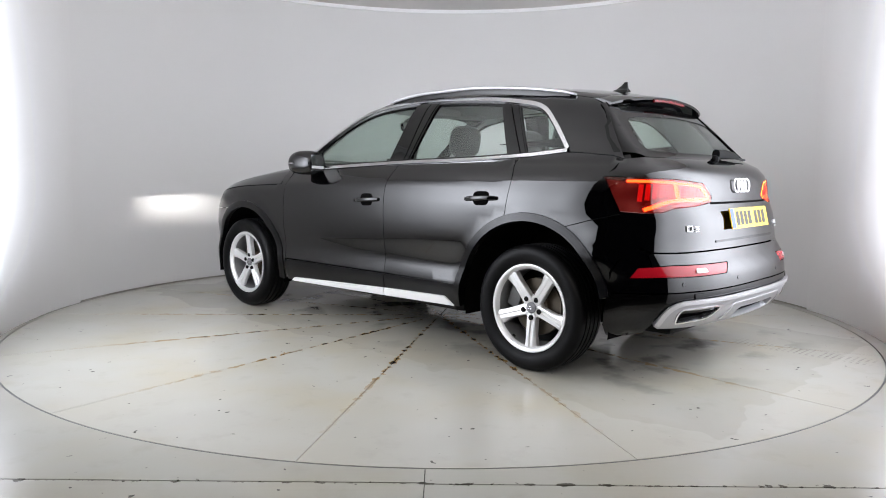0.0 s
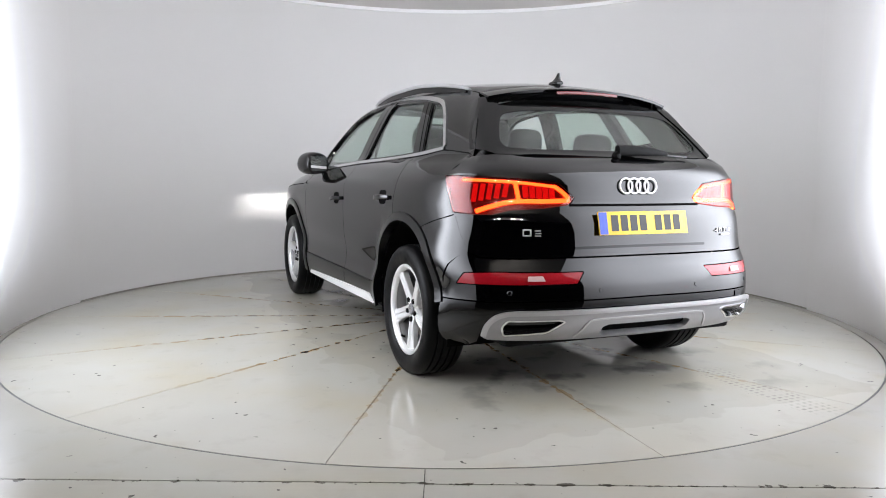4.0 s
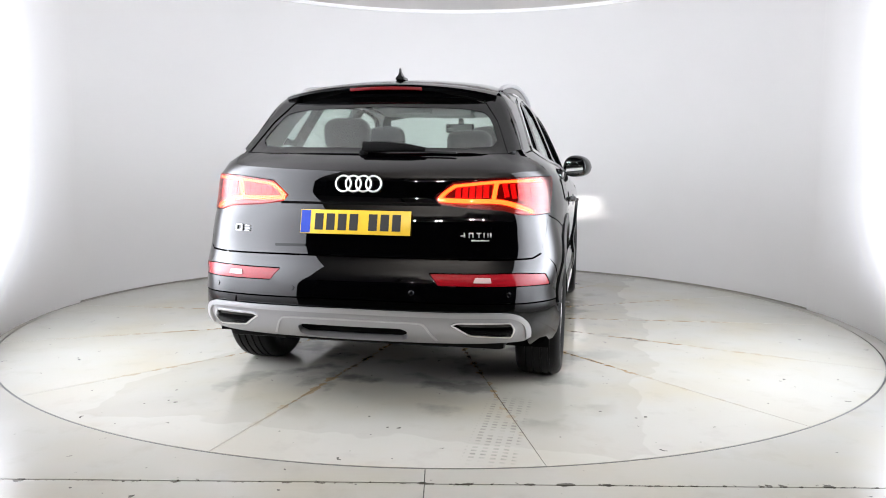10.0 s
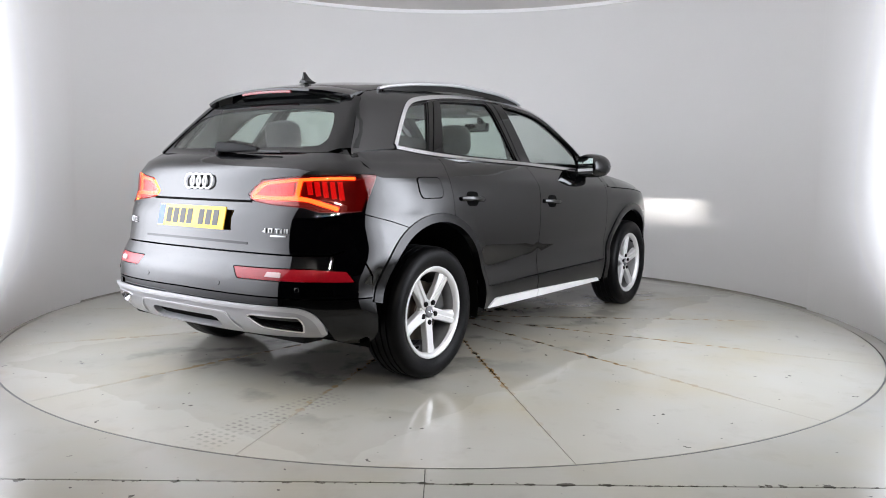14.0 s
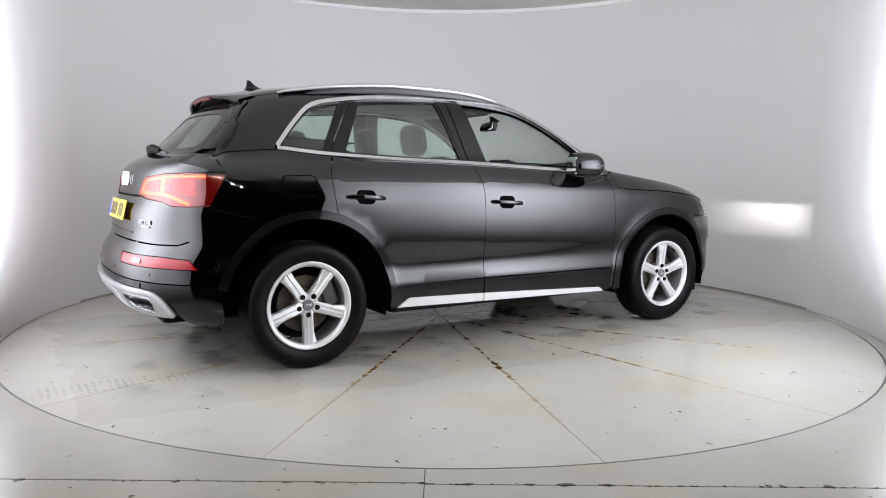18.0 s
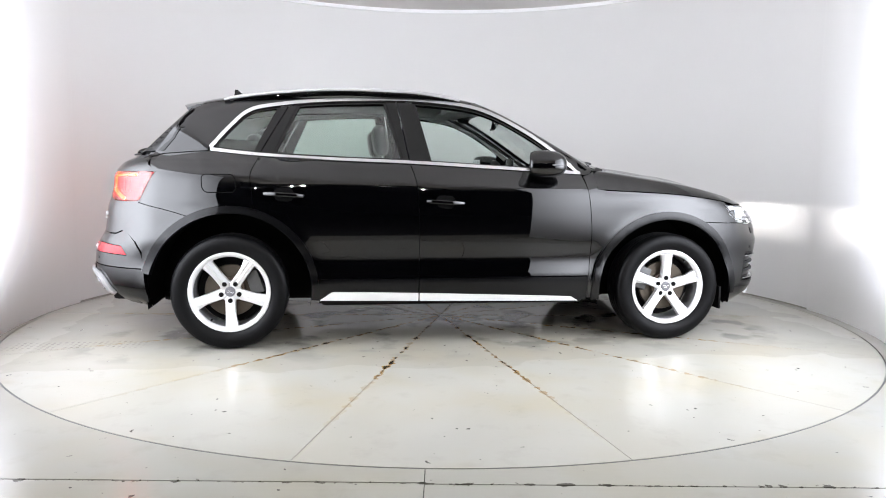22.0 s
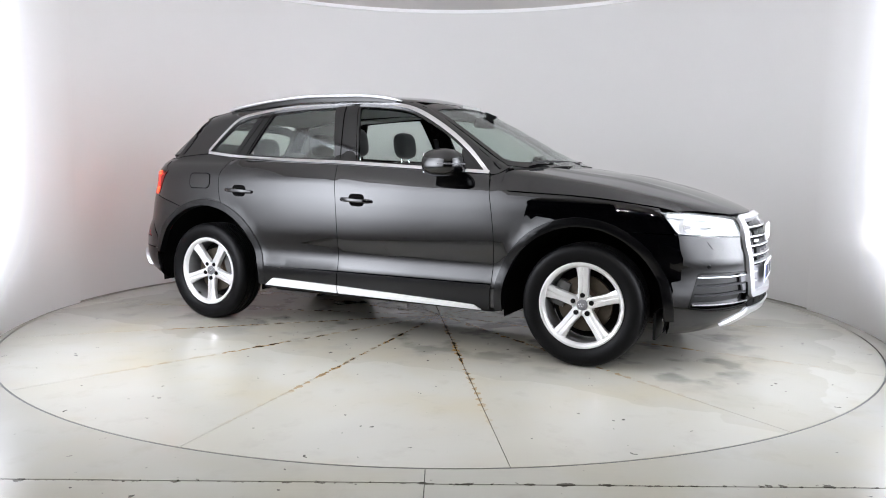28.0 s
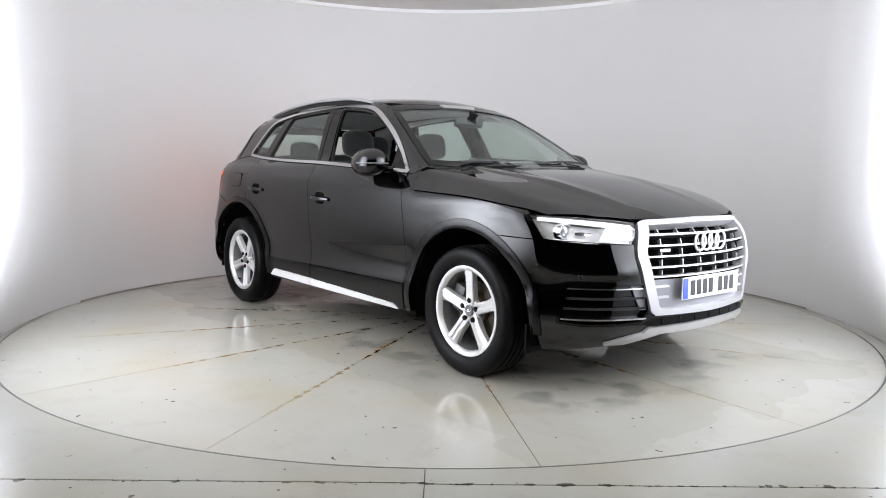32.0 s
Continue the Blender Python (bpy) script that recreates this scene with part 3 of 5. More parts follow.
def flow(pts, n=6):
    """A smooth open line through points."""
    p = [np.array(q, float) for q in pts]
    out = []
    for i in range(len(p) - 1):
        a, b, c, d = p[max(i - 1, 0)], p[i], p[i + 1], p[min(i + 2, len(p) - 1)]
        for k in range(n):
            t = k / n
            out.append(tuple(0.5 * (2 * b + (c - a) * t + (2 * a - 5 * b + 4 * c - d) * t * t + (3 * b - a - 3 * c + d) * t**3)))
    return out + [tuple(p[-1])]


def soften(poly, r, n=4):
    """Rounds the corners of a closed outline."""
    out = []
    m = len(poly)
    for i in range(m):
        a, b, c = (np.array(poly[(i + k) % m], float) for k in (-1, 0, 1))
        la, lc = np.linalg.norm(a - b), np.linalg.norm(c - b)
        d = min(r, la * 0.45, lc * 0.45)
        p, q = b + (a - b) / max(la, 1e-9) * d, b + (c - b) / max(lc, 1e-9) * d
        out += [tuple((1 - t) ** 2 * p + 2 * t * (1 - t) * b + t * t * q) for t in [k / n for k in range(n + 1)]]
    return out


def arc_line(cx, cz, r, a0, a1, n=18, squash=1.0):
    return [(cx + r * math.cos(radians(a0 + (a1 - a0) * i / n)), cz + squash * r * math.sin(radians(a0 + (a1 - a0) * i / n))) for i in range(n + 1)]


def mirrored(poly):
    return [(-u, v) for u, v in reversed(poly)]


def shrink(poly, g):
    p = np.array(poly, float)
    area = 0.5 * np.sum(p[:, 0] * np.roll(p[:, 1], -1) - np.roll(p[:, 0], -1) * p[:, 1])
    if area < 0:
        p = p[::-1]
    e0, e1 = p - np.roll(p, 1, 0), np.roll(p, -1, 0) - p
    n0 = np.stack([-e0[:, 1], e0[:, 0]], 1) / np.maximum(np.linalg.norm(e0, axis=1, keepdims=True), 1e-9)
    n1 = np.stack([-e1[:, 1], e1[:, 0]], 1) / np.maximum(np.linalg.norm(e1, axis=1, keepdims=True), 1e-9)
    b = n0 + n1
    b /= np.maximum((b * b).sum(1, keepdims=True) / 2, 0.5)
    return p + b * g


def dense(p, step):
    out = []
    for a, b in zip(p, np.roll(p, -1, 0)):
        k = max(1, int(np.ceil(np.linalg.norm(b - a) / step)))
        out += [a + (b - a) * i / k for i in range(k)]
    return np.array(out)


def within(p, poly):
    x, y = p[:, 0], p[:, 1]
    inside = np.zeros(len(p), bool)
    for (x0, y0), (x1, y1) in zip(poly, np.roll(poly, -1, 0)):
        hit = ((y0 > y) != (y1 > y)) & (x < (x1 - x0) * (y - y0) / ((y1 - y0) if y1 != y0 else 1e-12) + x0)
        inside ^= hit
    return inside


def near(p, poly, r):
    out = np.zeros(len(p), bool)
    for q in poly:
        out |= ((p - q) ** 2).sum(1) < r * r
    return out


def patch(name, outline, view, mat, parent, thick=0.02, out=0.0, step=0.05, holes=(), label="", gap=0.002, lift=None):
    """A panel of the car's skin: an outline laid on the skin, with thickness inwards."""
    loops = [dense(shrink(outline, gap), step)] + [dense(shrink(h, -gap if gap else 0), step) for h in holes]
    lo, hi = loops[0].min(0), loops[0].max(0)
    gx, gy = np.meshgrid(np.arange(lo[0] + step / 2, hi[0], step), np.arange(lo[1] + step / 2, hi[1], step))
    gx = gx + (np.arange(gx.shape[0]) % 2)[:, None] * step / 2
    grid = np.stack([gx.ravel(), gy.ravel()], 1)
    if len(grid):
        keep = within(grid, loops[0])
        for h in loops[1:]:
            keep &= ~within(grid, h)
        grid = grid[keep]
        for h in loops:
            if len(grid):
                grid = grid[~near(grid, h, step * 0.55)]
    pts, edges, k = [], [], 0
    for h in loops:
        edges += [(k + i, k + (i + 1) % len(h)) for i in range(len(h))]
        pts += [Vector(q) for q in h]
        k += len(h)
    pts += [Vector(q) for q in grid]
    vs, es, fs, *_ = delaunay_2d_cdt(pts, edges, [], 1, 1e-6)
    uv = np.array([tuple(v) for v in vs])
    if holes:
        mids = np.array([uv[list(f)].mean(0) for f in fs])
        cut = np.zeros(len(fs), bool)
        for h in loops[1:]:
            cut |= within(mids, h)
        fs = [f for f, c in zip(fs, cut) if not c]
    start, way = lay(view, uv)
    p = cast(start, way, 2.6 if view == "fore" else 1.5)
    bad = np.isnan(p[:, 0])
    p = np.where(bad[:, None], 0, p)
    nrm = skin_normal(p)
    offs = out if lift is None else out + lift(uv)[:, None]
    front, back = p + nrm * offs, p + nrm * (offs - thick)
    tris = []
    for f in fs:
        if any(bad[i] for i in f):
            continue
        f = list(f)
        c = np.cross(p[f[1]] - p[f[0]], p[f[2]] - p[f[0]])
        if c @ nrm[f[0]] < 0:
            f.reverse()
        tris.append(f)
    n = len(p)
    count = {}
    for f in tris:
        for a, b in zip(f, f[1:] + f[:1]):
            count[(a, b)] = count.get((a, b), 0) + 1
    rim = [(a, b) for (a, b) in count if (b, a) not in count]
    verts = np.concatenate([front, back])
    faces = [tuple(f) for f in tris] + [tuple(n + i for i in reversed(f)) for f in tris] + [(b, a, n + a, n + b) for a, b in rim]
    used = sorted({i for f in faces for i in f})
    remap = {u: i for i, u in enumerate(used)}
    me = bpy.data.meshes.new(name)
    me.from_pydata([tuple(verts[u]) for u in used], [], [tuple(remap[i] for i in f) for f in faces])
    me.update()
    me.shade_smooth()
    if lift is None:
        both = np.concatenate([nrm, -nrm])
        normals = []
        for poly, f in zip(me.polygons, faces):
            if len(f) == 4 and len(normals) >= 0 and poly.index >= 2 * len(tris):
                normals += [tuple(poly.normal)] * 4
            else:
                normals += [tuple(both[i]) for i in f]
        me.normals_split_custom_set(normals)
    else:
        me.set_sharp_from_angle(angle=radians(35))
    ob = new(name, me)
    me.materials.append(mat)
    ob.parent = parent
    if label:
        tagged(ob, label)
    return ob


def on_skin(view, pts):
    start, way = lay(view, np.array(pts, float))
    p = cast(start, way, 2.6 if view == "fore" else 1.5)
    return p, skin_normal(p)


def strip(name, line, view, width, mat, parent, out=0.006, thick=0.012, label="", step=0.03):
    """A narrow trim band along a line on the skin."""
    p = np.array(line, float)
    t = np.gradient(p, axis=0)
    t /= np.linalg.norm(t, axis=1, keepdims=True)
    s = np.stack([-t[:, 1], t[:, 0]], 1) * width / 2
    poly = [tuple(q) for q in np.concatenate([p + s, (p - s)[::-1]])]
    return patch(name, poly, view, mat, parent, thick, out, step, label=label, gap=0.0)


# ---- the car ----
car = tagged(new("car"), "black five-door estate-type off-road car with silver trim and lit lamps", "car")

# side lines, as (along, height)
belt = flow([(-1.53, 1.206), (-1.23, 1.176), (-0.80, 1.152), (-0.30, 1.136), (0.23, 1.110), (0.805, 1.080)], 5)
window_top = flow([(-1.538, 1.220), (-1.408, 1.374), (-1.291, 1.475), (-1.113, 1.515), (-0.825, 1.546), (-0.384, 1.564), (-0.087, 1.550), (0.171, 1.507), (0.424, 1.385), (0.637, 1.240), (0.799, 1.087)], 5)
belt_z = spline([q[0] for q in belt], [q[1] for q in belt])
top_z = spline([q[0] for q in window_top], [q[1] for q in window_top])


def window_area(x0b, x0t, x1b, x1t, below=0.026, above=0.024):
    """A window between two slanted pillars (x at the belt and at the top)."""
    xs = np.linspace(x0t, x1t, 14)
    up = [(x, float(top_z(x)) - above) for x in xs]
    dn = [(x, float(belt_z(x)) + below) for x in np.linspace(x1b, x0b, 10)]
    return up + dn


for side, sg in (("left", 1), ("right", -1)):
    word = side
    # doors
    mid_gap = [(-0.376, 1.553), (-0.342, 1.356), (-0.302, 1.140), (-0.265, 1.0), (-0.249, 0.755), (-0.248, 0.272)]
    mid = flow(mid_gap[2:], 5)
    fore = flow([(0.806, 1.078), (0.835, 0.976), (0.862, 0.763), (0.864, 0.60), (0.852, 0.40), (0.845, 0.272)], 5)
    low = [(x, float(belt_z(x))) for x in np.linspace(-0.302, 0.806, 16)]
    front_door = patch("front_door", low + fore[1:-1] + [(0.853, 0.432), (-0.248, 0.432)] + [q for q in reversed(mid) if q[1] > 0.44][:-1], side, PAINT, car)
    aft = flow([(-1.225, 1.176), (-1.270, 1.077), (-1.268, 0.991), (-1.244, 0.84)], 4)
    arch = [q for q in arc_line(-1.395, 0.35, 0.527, 73, 8, 20)]
    low = [(x, float(belt_z(x))) for x in np.linspace(-1.225, -0.302, 14)]
    rear_door = patch("rear_door", low + [q for q in mid[1:] if q[1] > 0.44] + [(-0.248, 0.432)] + arch[::-1] + aft[::-1][1:-1], side, PAINT, car)
    for door, line, x0, x1 in ((front_door, "f", -0.248, 0.853), (rear_door, "r", -0.872, -0.248)):
        patch("lower_cladding", [(x0, 0.428), (x1, 0.428), (x1 - 0.012, 0.275), (x0, 0.275)], side, CLAD, door, out=0.006, step=0.06, label="dark satin lower door cladding")
    patch("sill_strip", soften([(-0.248, 0.338), (0.74, 0.302), (0.79, 0.272), (-0.248, 0.286)], 0.008), side, SILL, front_door, 0.02, 0.016, 0.04, label="silver sill strip")
    patch("sill_strip", soften([(-0.868, 0.296), (-0.79, 0.350), (-0.252, 0.338), (-0.252, 0.286)], 0.008), side, SILL, rear_door, 0.02, 0.016, 0.04, label="silver sill strip")
    # front wing and rear quarter
    top_line = [(x, float(crease(x)) + 0.006) for x in np.linspace(0.838, 1.80, 18)]
    arch = arc_line(1.385, 0.335, 0.512, 60, 170, 24)
    wing = patch("front_wing", [(0.816, 1.074), (0.86, 1.086), (0.897, 1.106), (0.902, 1.02)] + [q for q in top_line if q[0] > 0.91] + [(1.905, 0.772), (1.80, 0.773), (1.70, 0.777)] + arch + [(0.872, 0.285), (0.848, 0.285)] + fore[::-1][1:-6], side, PAINT, car)
    arch = arc_line(-1.395, 0.35, 0.527, 73, 168, 20)
    quarter = patch("rear_quarter", aft[1:] + arch[1:] + [(-1.905, 0.60), (-1.94, 0.66), (-1.985, 0.70), (-2.034, 0.725), (-1.985, 0.80)] + [(-1.93, 0.902), (-1.884, 0.99), (-1.838, 1.080), (-1.862, 1.12), (-1.872, 1.165)] + [(-1.80, 1.185), (-1.62, 1.200), (-1.535, 1.204)] + [(x, float(belt_z(x))) for x in np.linspace(-1.53, -1.225, 6)], side, PAINT, car)
    if sg < 0:
        flap = soften([(-1.555, 1.062), (-1.365, 1.062), (-1.352, 0.985), (-1.37, 0.958), (-1.53, 0.958), (-1.55, 0.985)], 0.03)
        patch("fuel_flap", flap, side, PAINT, quarter, 0.006, 0.0032, 0.04)
        patch("flap_gap", [tuple(q) for q in shrink(flap, -0.004)], side, BOWL, quarter, 0.002, 0.0008, 0.03, holes=[[tuple(q) for q in shrink(flap, 0.001)]], label="thin dark gap round the flap", gap=0)
    strip("bumper_seam", flow([(-1.63, 0.812), (-1.76, 0.850), (-1.862, 0.875), (-1.925, 0.893)], 5), side, 0.004, BOWL, quarter, 0.0015, 0.003, "thin panel gap")
    # arch mouldings
    for cx, cz, ro, ri, a0, a1, owner in ((1.385, 0.335, 0.512, 0.462, -4, 187, wing), (-1.395, 0.35, 0.527, 0.482, -6, 166, quarter)):
        ring = arc_line(cx, cz, ro, a0, a1, 40) + arc_line(cx, cz, ri, a1, a0, 40)
        patch("arch_moulding", ring, side, CLAD, owner, 0.045, 0.007, 0.035, label="dark satin wheel arch moulding", gap=0.0)
    # pillars and roof side
    a_front = flow([(0.806, 1.079), (0.86, 1.085), (0.90, 1.12)], 4)
    scr = [(0.90, 1.125), (0.765, 1.205), (0.593, 1.315), (0.386, 1.44), (0.219, 1.528), (0.12, 1.556)]
    rail_line = [(x, float(roof_z(x)) - 0.060) for x in np.linspace(0.05, -1.58, 22)]
    upper = [(x, float(top_z(x)) + 0.001) for x in np.linspace(-1.52, 0.799, 46)]
    patch("roof_side", scr + rail_line + [(-1.655, 1.468), (-1.72, 1.40), (-1.80, 1.28), (-1.872, 1.168), (-1.80, 1.187), (-1.62, 1.202), (-1.542, 1.207)] + upper + a_front[1:-1], side, PAINT, car, 0.03)
    # window pillars
    patch("door_pillar", [(-0.448, 1.543), (-0.378, 1.545), (-0.305, 1.150), (-0.338, 1.150)], side, TRIM, rear_door, 0.03, -0.002, label="gloss black window pillar")
    patch("door_pillar", [(-0.374, 1.545), (-0.270, 1.534), (-0.172, 1.147), (-0.300, 1.150)], side, TRIM, front_door, 0.03, -0.002, label="gloss black window pillar")
    patch("door_pillar", [(-1.225, 1.196), (-1.052, 1.500), (-0.995, 1.510), (-1.150, 1.190)], side, TRIM, rear_door, 0.03, -0.002, label="gloss black window pillar")
    patch("door_pillar", [(-1.262, 1.199), (-1.110, 1.490), (-1.056, 1.500), (-1.228, 1.196)], side, TRIM, quarter, 0.03, -0.003, label="gloss black window pillar")
    # bright surround
    line = [(x, float(top_z(x)) - 0.010) for x in np.concatenate([np.linspace(-1.525, -1.27, 14), np.linspace(-1.24, 0.56, 34), np.linspace(0.59, 0.785, 8)])]
    strip("window_trim", line, side, 0.022, CHROME, car, label="bright aluminium window surround")
    line = [(x, float(belt_z(x)) + 0.010) for x in np.linspace(-1.525, 0.80, 40)]
    strip("belt_trim", line, side, 0.019, CHROME, car, label="bright aluminium belt strip")
    # rubber round the glass, then glass
    for owner, ar in ((front_door, window_area(-0.176, -0.272, 0.60, 0.60, 0.018, 0.020)), (rear_door, window_area(-1.152, -0.998, -0.338, -0.446, 0.018, 0.020)), (quarter, window_area(-1.495, -1.495, -1.258, -1.108, 0.018, 0.020))):
        hole = [tuple(q) for q in shrink(ar, 0.012 if owner is quarter else 0.016)]
        patch("window_rubber", ar, side, TRIM, owner, 0.02, -0.006, 0.05, holes=[hole], label="black window frame", gap=0.0)
        if not (owner is front_door and sg < 0):
            pane = patch("window_glass", [tuple(q) for q in shrink(ar, 0.008)], side, GLASS, owner, 0.004, -0.012, 0.08, gap=0.0)
            pane.visible_shadow = False
    patch("mirror_base", [(0.60, float(top_z(0.60)) - 0.02), (0.70, float(top_z(0.70)) - 0.02), (0.775, 1.103), (0.60, 1.108)], side, TRIM, front_door, 0.02, -0.004, label="black mirror triangle")
    # inner door cards and pillar linings
    patch("door_card", [(-1.22, 1.165), (0.80, 1.075), (0.80, 0.45), (-0.85, 0.45), (-1.0, 0.75), (-1.22, 0.85)], side, DASH, car, 0.03, -0.07, 0.12, label="dark inner door lining", gap=0)
    patch("pillar_lining", [(-1.54, 1.206), (-1.42, 1.37), (-1.30, 1.47), (-1.05, 1.52), (-0.38, 1.56), (-0.08, 1.545), (0.17, 1.50), (0.42, 1.38), (0.80, 1.08), (0.88, 1.12), (0.57, 1.312), (0.37, 1.435), (0.12, 1.548), (-0.6, 1.572), (-1.3, 1.535), (-1.58, 1.49), (-1.80, 1.21)], side, LINING, car, 0.01, -0.036, 0.08, label="grey cloth pillar lining", gap=0)
    # handles
    for owner, x0, z0 in ((front_door, -0.09, 0.905), (rear_door, -1.075, 0.945)):
        # the bowl's shade is a flat black patch on the door skin
        patch("handle_bowl", soften([(x0 - 0.06, z0 + 0.042), (x0 + 0.062, z0 + 0.038), (x0 + 0.058, z0 - 0.042), (x0 - 0.055, z0 - 0.038)], 0.035), side, BOWL, owner, 0.004, 0.0015, 0.03, label="flat black patch for the shade in the handle bowl", gap=0)
        p, n = on_skin(side, [(x0 - 0.115 + 0.23 * i / 10, z0 + 0.004 - 0.012 * i / 10) for i in range(11)])
        bm = bmesh.new()
        lift = [0.006, 0.016, 0.026, 0.032, 0.034, 0.034, 0.034, 0.032, 0.026, 0.016, 0.006]
        sweep(bm, [p[i] + n[i] * lift[i] for i in range(11)], [0.014] + [0.018] * 9 + [0.014], [0.020, 0.026] + [0.027] * 7 + [0.026, 0.020], 12, (0, 0, 1))
        part("door_handle", bm, PAINT, owner, "black pull handle")

# A-pillars, seen beside the windscreen
for s_ in (1, -1):
    pil = [(0.72, 1.12), (0.71, 1.19), (0.655, 1.315), (0.595, 1.44), (0.55, 1.53), (0.585, 1.53), (0.635, 1.44), (0.697, 1.315), (0.752, 1.19), (0.79, 1.12)]
    patch("pillar", [(s_ * u, v) for u, v in pil], "fore", PAINT, car, 0.02, -0.004, 0.05, label="black windscreen pillar", gap=0)

# roof, bonnet, screens
roof_pts = [(x, float(roof_z(x)) - 0.060) for x in np.linspace(0.05, -1.58, 22)]
pl, _ = on_skin("left", roof_pts)
edge = [(q[0], q[1]) for q in pl]
front_edge = [(0.12, 0.555), (0.20, 0.42), (0.25, 0.22), (0.262, 0.0)]
back_edge = [(-1.655, 0.50), (-1.70, 0.25), (-1.715, 0.0)]
half = front_edge[::-1] + edge + back_edge
full = half + [(x, -y) for x, y in reversed(half[1:-1])]
patch("roof_panel", full, "top", PAINT, car, 0.03, step=0.07)
patch("headlining", [(x - 0.01 * (x > 0) + 0.03 * (x < -1), y * 0.96) for x, y in full], "top", LINING, car, 0.01, -0.045, 0.12, label="grey headlining", gap=0)
pc, _ = on_skin("left", [(x, float(crease(x)) + 0.008) for x in np.linspace(0.90, 1.80, 18)])
edge = [(q[0], q[1]) for q in pc]
half = [(1.135, 0.0), (1.12, 0.25), (1.065, 0.50), (0.99, 0.70), (0.895, 0.815)] + edge + [(1.89, 0.798), (1.955, 0.730), (2.047, 0.608), (2.12, 0.452), (2.163, 0.25), (2.178, 0.0)]
full = half + [(x, -y) for x, y in reversed(half[1:-1])]
bonnet = patch("bonnet", full, "top", PAINT, car, 0.02, step=0.05, lift=lambda q: 0.010 * np.exp(-((np.abs(q[:, 1]) - 0.50 + 0.14 * (q[:, 0] - 1.0)) / 0.035) ** 2) * np.clip((2.1 - q[:, 0]) / 0.4, 0, 1))
half = [(0.0, 1.118), (0.35, 1.118), (0.62, 1.125), (0.735, 1.135), (0.722, 1.19), (0.668, 1.315), (0.608, 1.44), (0.563, 1.525), (0.43, 1.547), (0.2, 1.560), (0.0, 1.565)]
full = half + mirrored(half)[1:-1]
pane = patch("windscreen", full, "fore", SCREEN_GLASS, car, 0.004, -0.004, 0.08, label="clear windscreen")
pane.visible_shadow = False
inner = [tuple(q) for q in shrink(full, 0.035)]
patch("windscreen_border", full, "fore", TRIM, car, 0.003, -0.001, 0.06, holes=[inner], label="black screen border", gap=0)
half = [(0.0, 1.172), (0.40, 1.176), (0.655, 1.182), (0.62, 1.26), (0.575, 1.36), (0.53, 1.435), (0.40, 1.465), (0.0, 1.475)]
full = half + mirrored(half)[1:-1]
pane = patch("rear_screen", full, "back", BACK_GLASS, car, 0.004, -0.004, 0.08, label="tinted rear screen")
pane.visible_shadow = False
half = [(0.0, 1.205), (0.40, 1.207), (0.575, 1.213), (0.60, 1.245), (0.560, 1.335), (0.520, 1.388), (0.40, 1.408), (0.0, 1.418)]
patch("rear_screen_border", full, "back", TRIM, car, 0.003, -0.001, 0.06, holes=[soften(half + mirrored(half)[1:-1], 0.03)], label="black screen border", gap=0)

# tailgate, lamps, rear bumper
lamp = [tail(-1.846, 0.885, 1.076), tail(-1.90, 0.862, 1.077), tail(-2.038, 0.785, 1.073), tail(-2.119, 0.63, 1.066), tail(-2.175, 0.44, 1.046), tail(-2.217, 0.368, 0.978), tail(-2.219, 0.393, 0.948), tail(-2.197, 0.523, 0.932), tail(-2.149, 0.686, 0.922), tail(-2.11, 0.75, 0.902), tail(-2.05, 0.825, 0.899), tail(-1.937, 0.88, 0.905)]
gate_half = [(0.0, 1.172), tail(-1.97, 0.40, 1.176), tail(-1.95, 0.66, 1.180), tail(-1.872, 0.765, 1.168), tail(-1.862, 0.80, 1.12), tail(-1.838, 0.89, 1.080), tail(-1.884, 0.885, 0.99), tail(-1.93, 0.885, 0.902), tail(-1.985, 0.87, 0.80), tail(-2.035, 0.845, 0.728), tail(-2.09, 0.81, 0.706), tail(-2.17, 0.70, 0.704), (tail(-2.24, 0.4, 0)[0], 0.708), (0.0, 0.710)]
gate_half = [tuple(q) for q in gate_half]
tailgate = patch("tailgate", gate_half + mirrored(gate_half)[1:-1], "tail", PAINT, car, 0.03, step=0.045, holes=[lamp, mirrored(lamp)])
bump_half = [(0.0, 0.706), (tail(-2.24, 0.4, 0)[0], 0.704), tail(-2.17, 0.70, 0.700), tail(-2.09, 0.81, 0.702), tail(-2.035, 0.85, 0.724), tail(-1.985, 0.87, 0.70), tail(-1.94, 0.88, 0.66), tail(-1.905, 0.885, 0.60), tail(-1.885, 0.885, 0.50), (tail(-2.2, 0.62, 0)[0], 0.515), (0.0, 0.522)]
refl = soften([tail(-2.282, 0.355, 0.645), tail(-2.16, 0.74, 0.645), tail(-2.03, 0.845, 0.632), tail(-1.99, 0.86, 0.578), tail(-2.15, 0.77, 0.586), tail(-2.294, 0.395, 0.592)], 0.006)
rear_bumper = patch("rear_bumper", bump_half + mirrored(bump_half)[1:-1], "tail", PAINT, car, 0.03, step=0.045, holes=[refl, mirrored(refl)])
low_half = [(0.0, 0.519), (tail(-2.2, 0.62, 0)[0], 0.512), tail(-1.885, 0.885, 0.497), tail(-1.868, 0.885, 0.40), tail(-1.86, 0.88, 0.33), tail(-1.88, 0.87, 0.262), tail(-1.98, 0.82, 0.265), tail(-2.06, 0.80, 0.30), tail(-2.12, 0.77, 0.40), (tail(-2.3, 0.4, 0)[0], 0.41), (0.0, 0.41)]
patch("lower_bumper", low_half + mirrored(low_half)[1:-1], "tail", TRIM, rear_bumper, 0.03, -0.001, 0.05, label="gloss dark lower bumper")
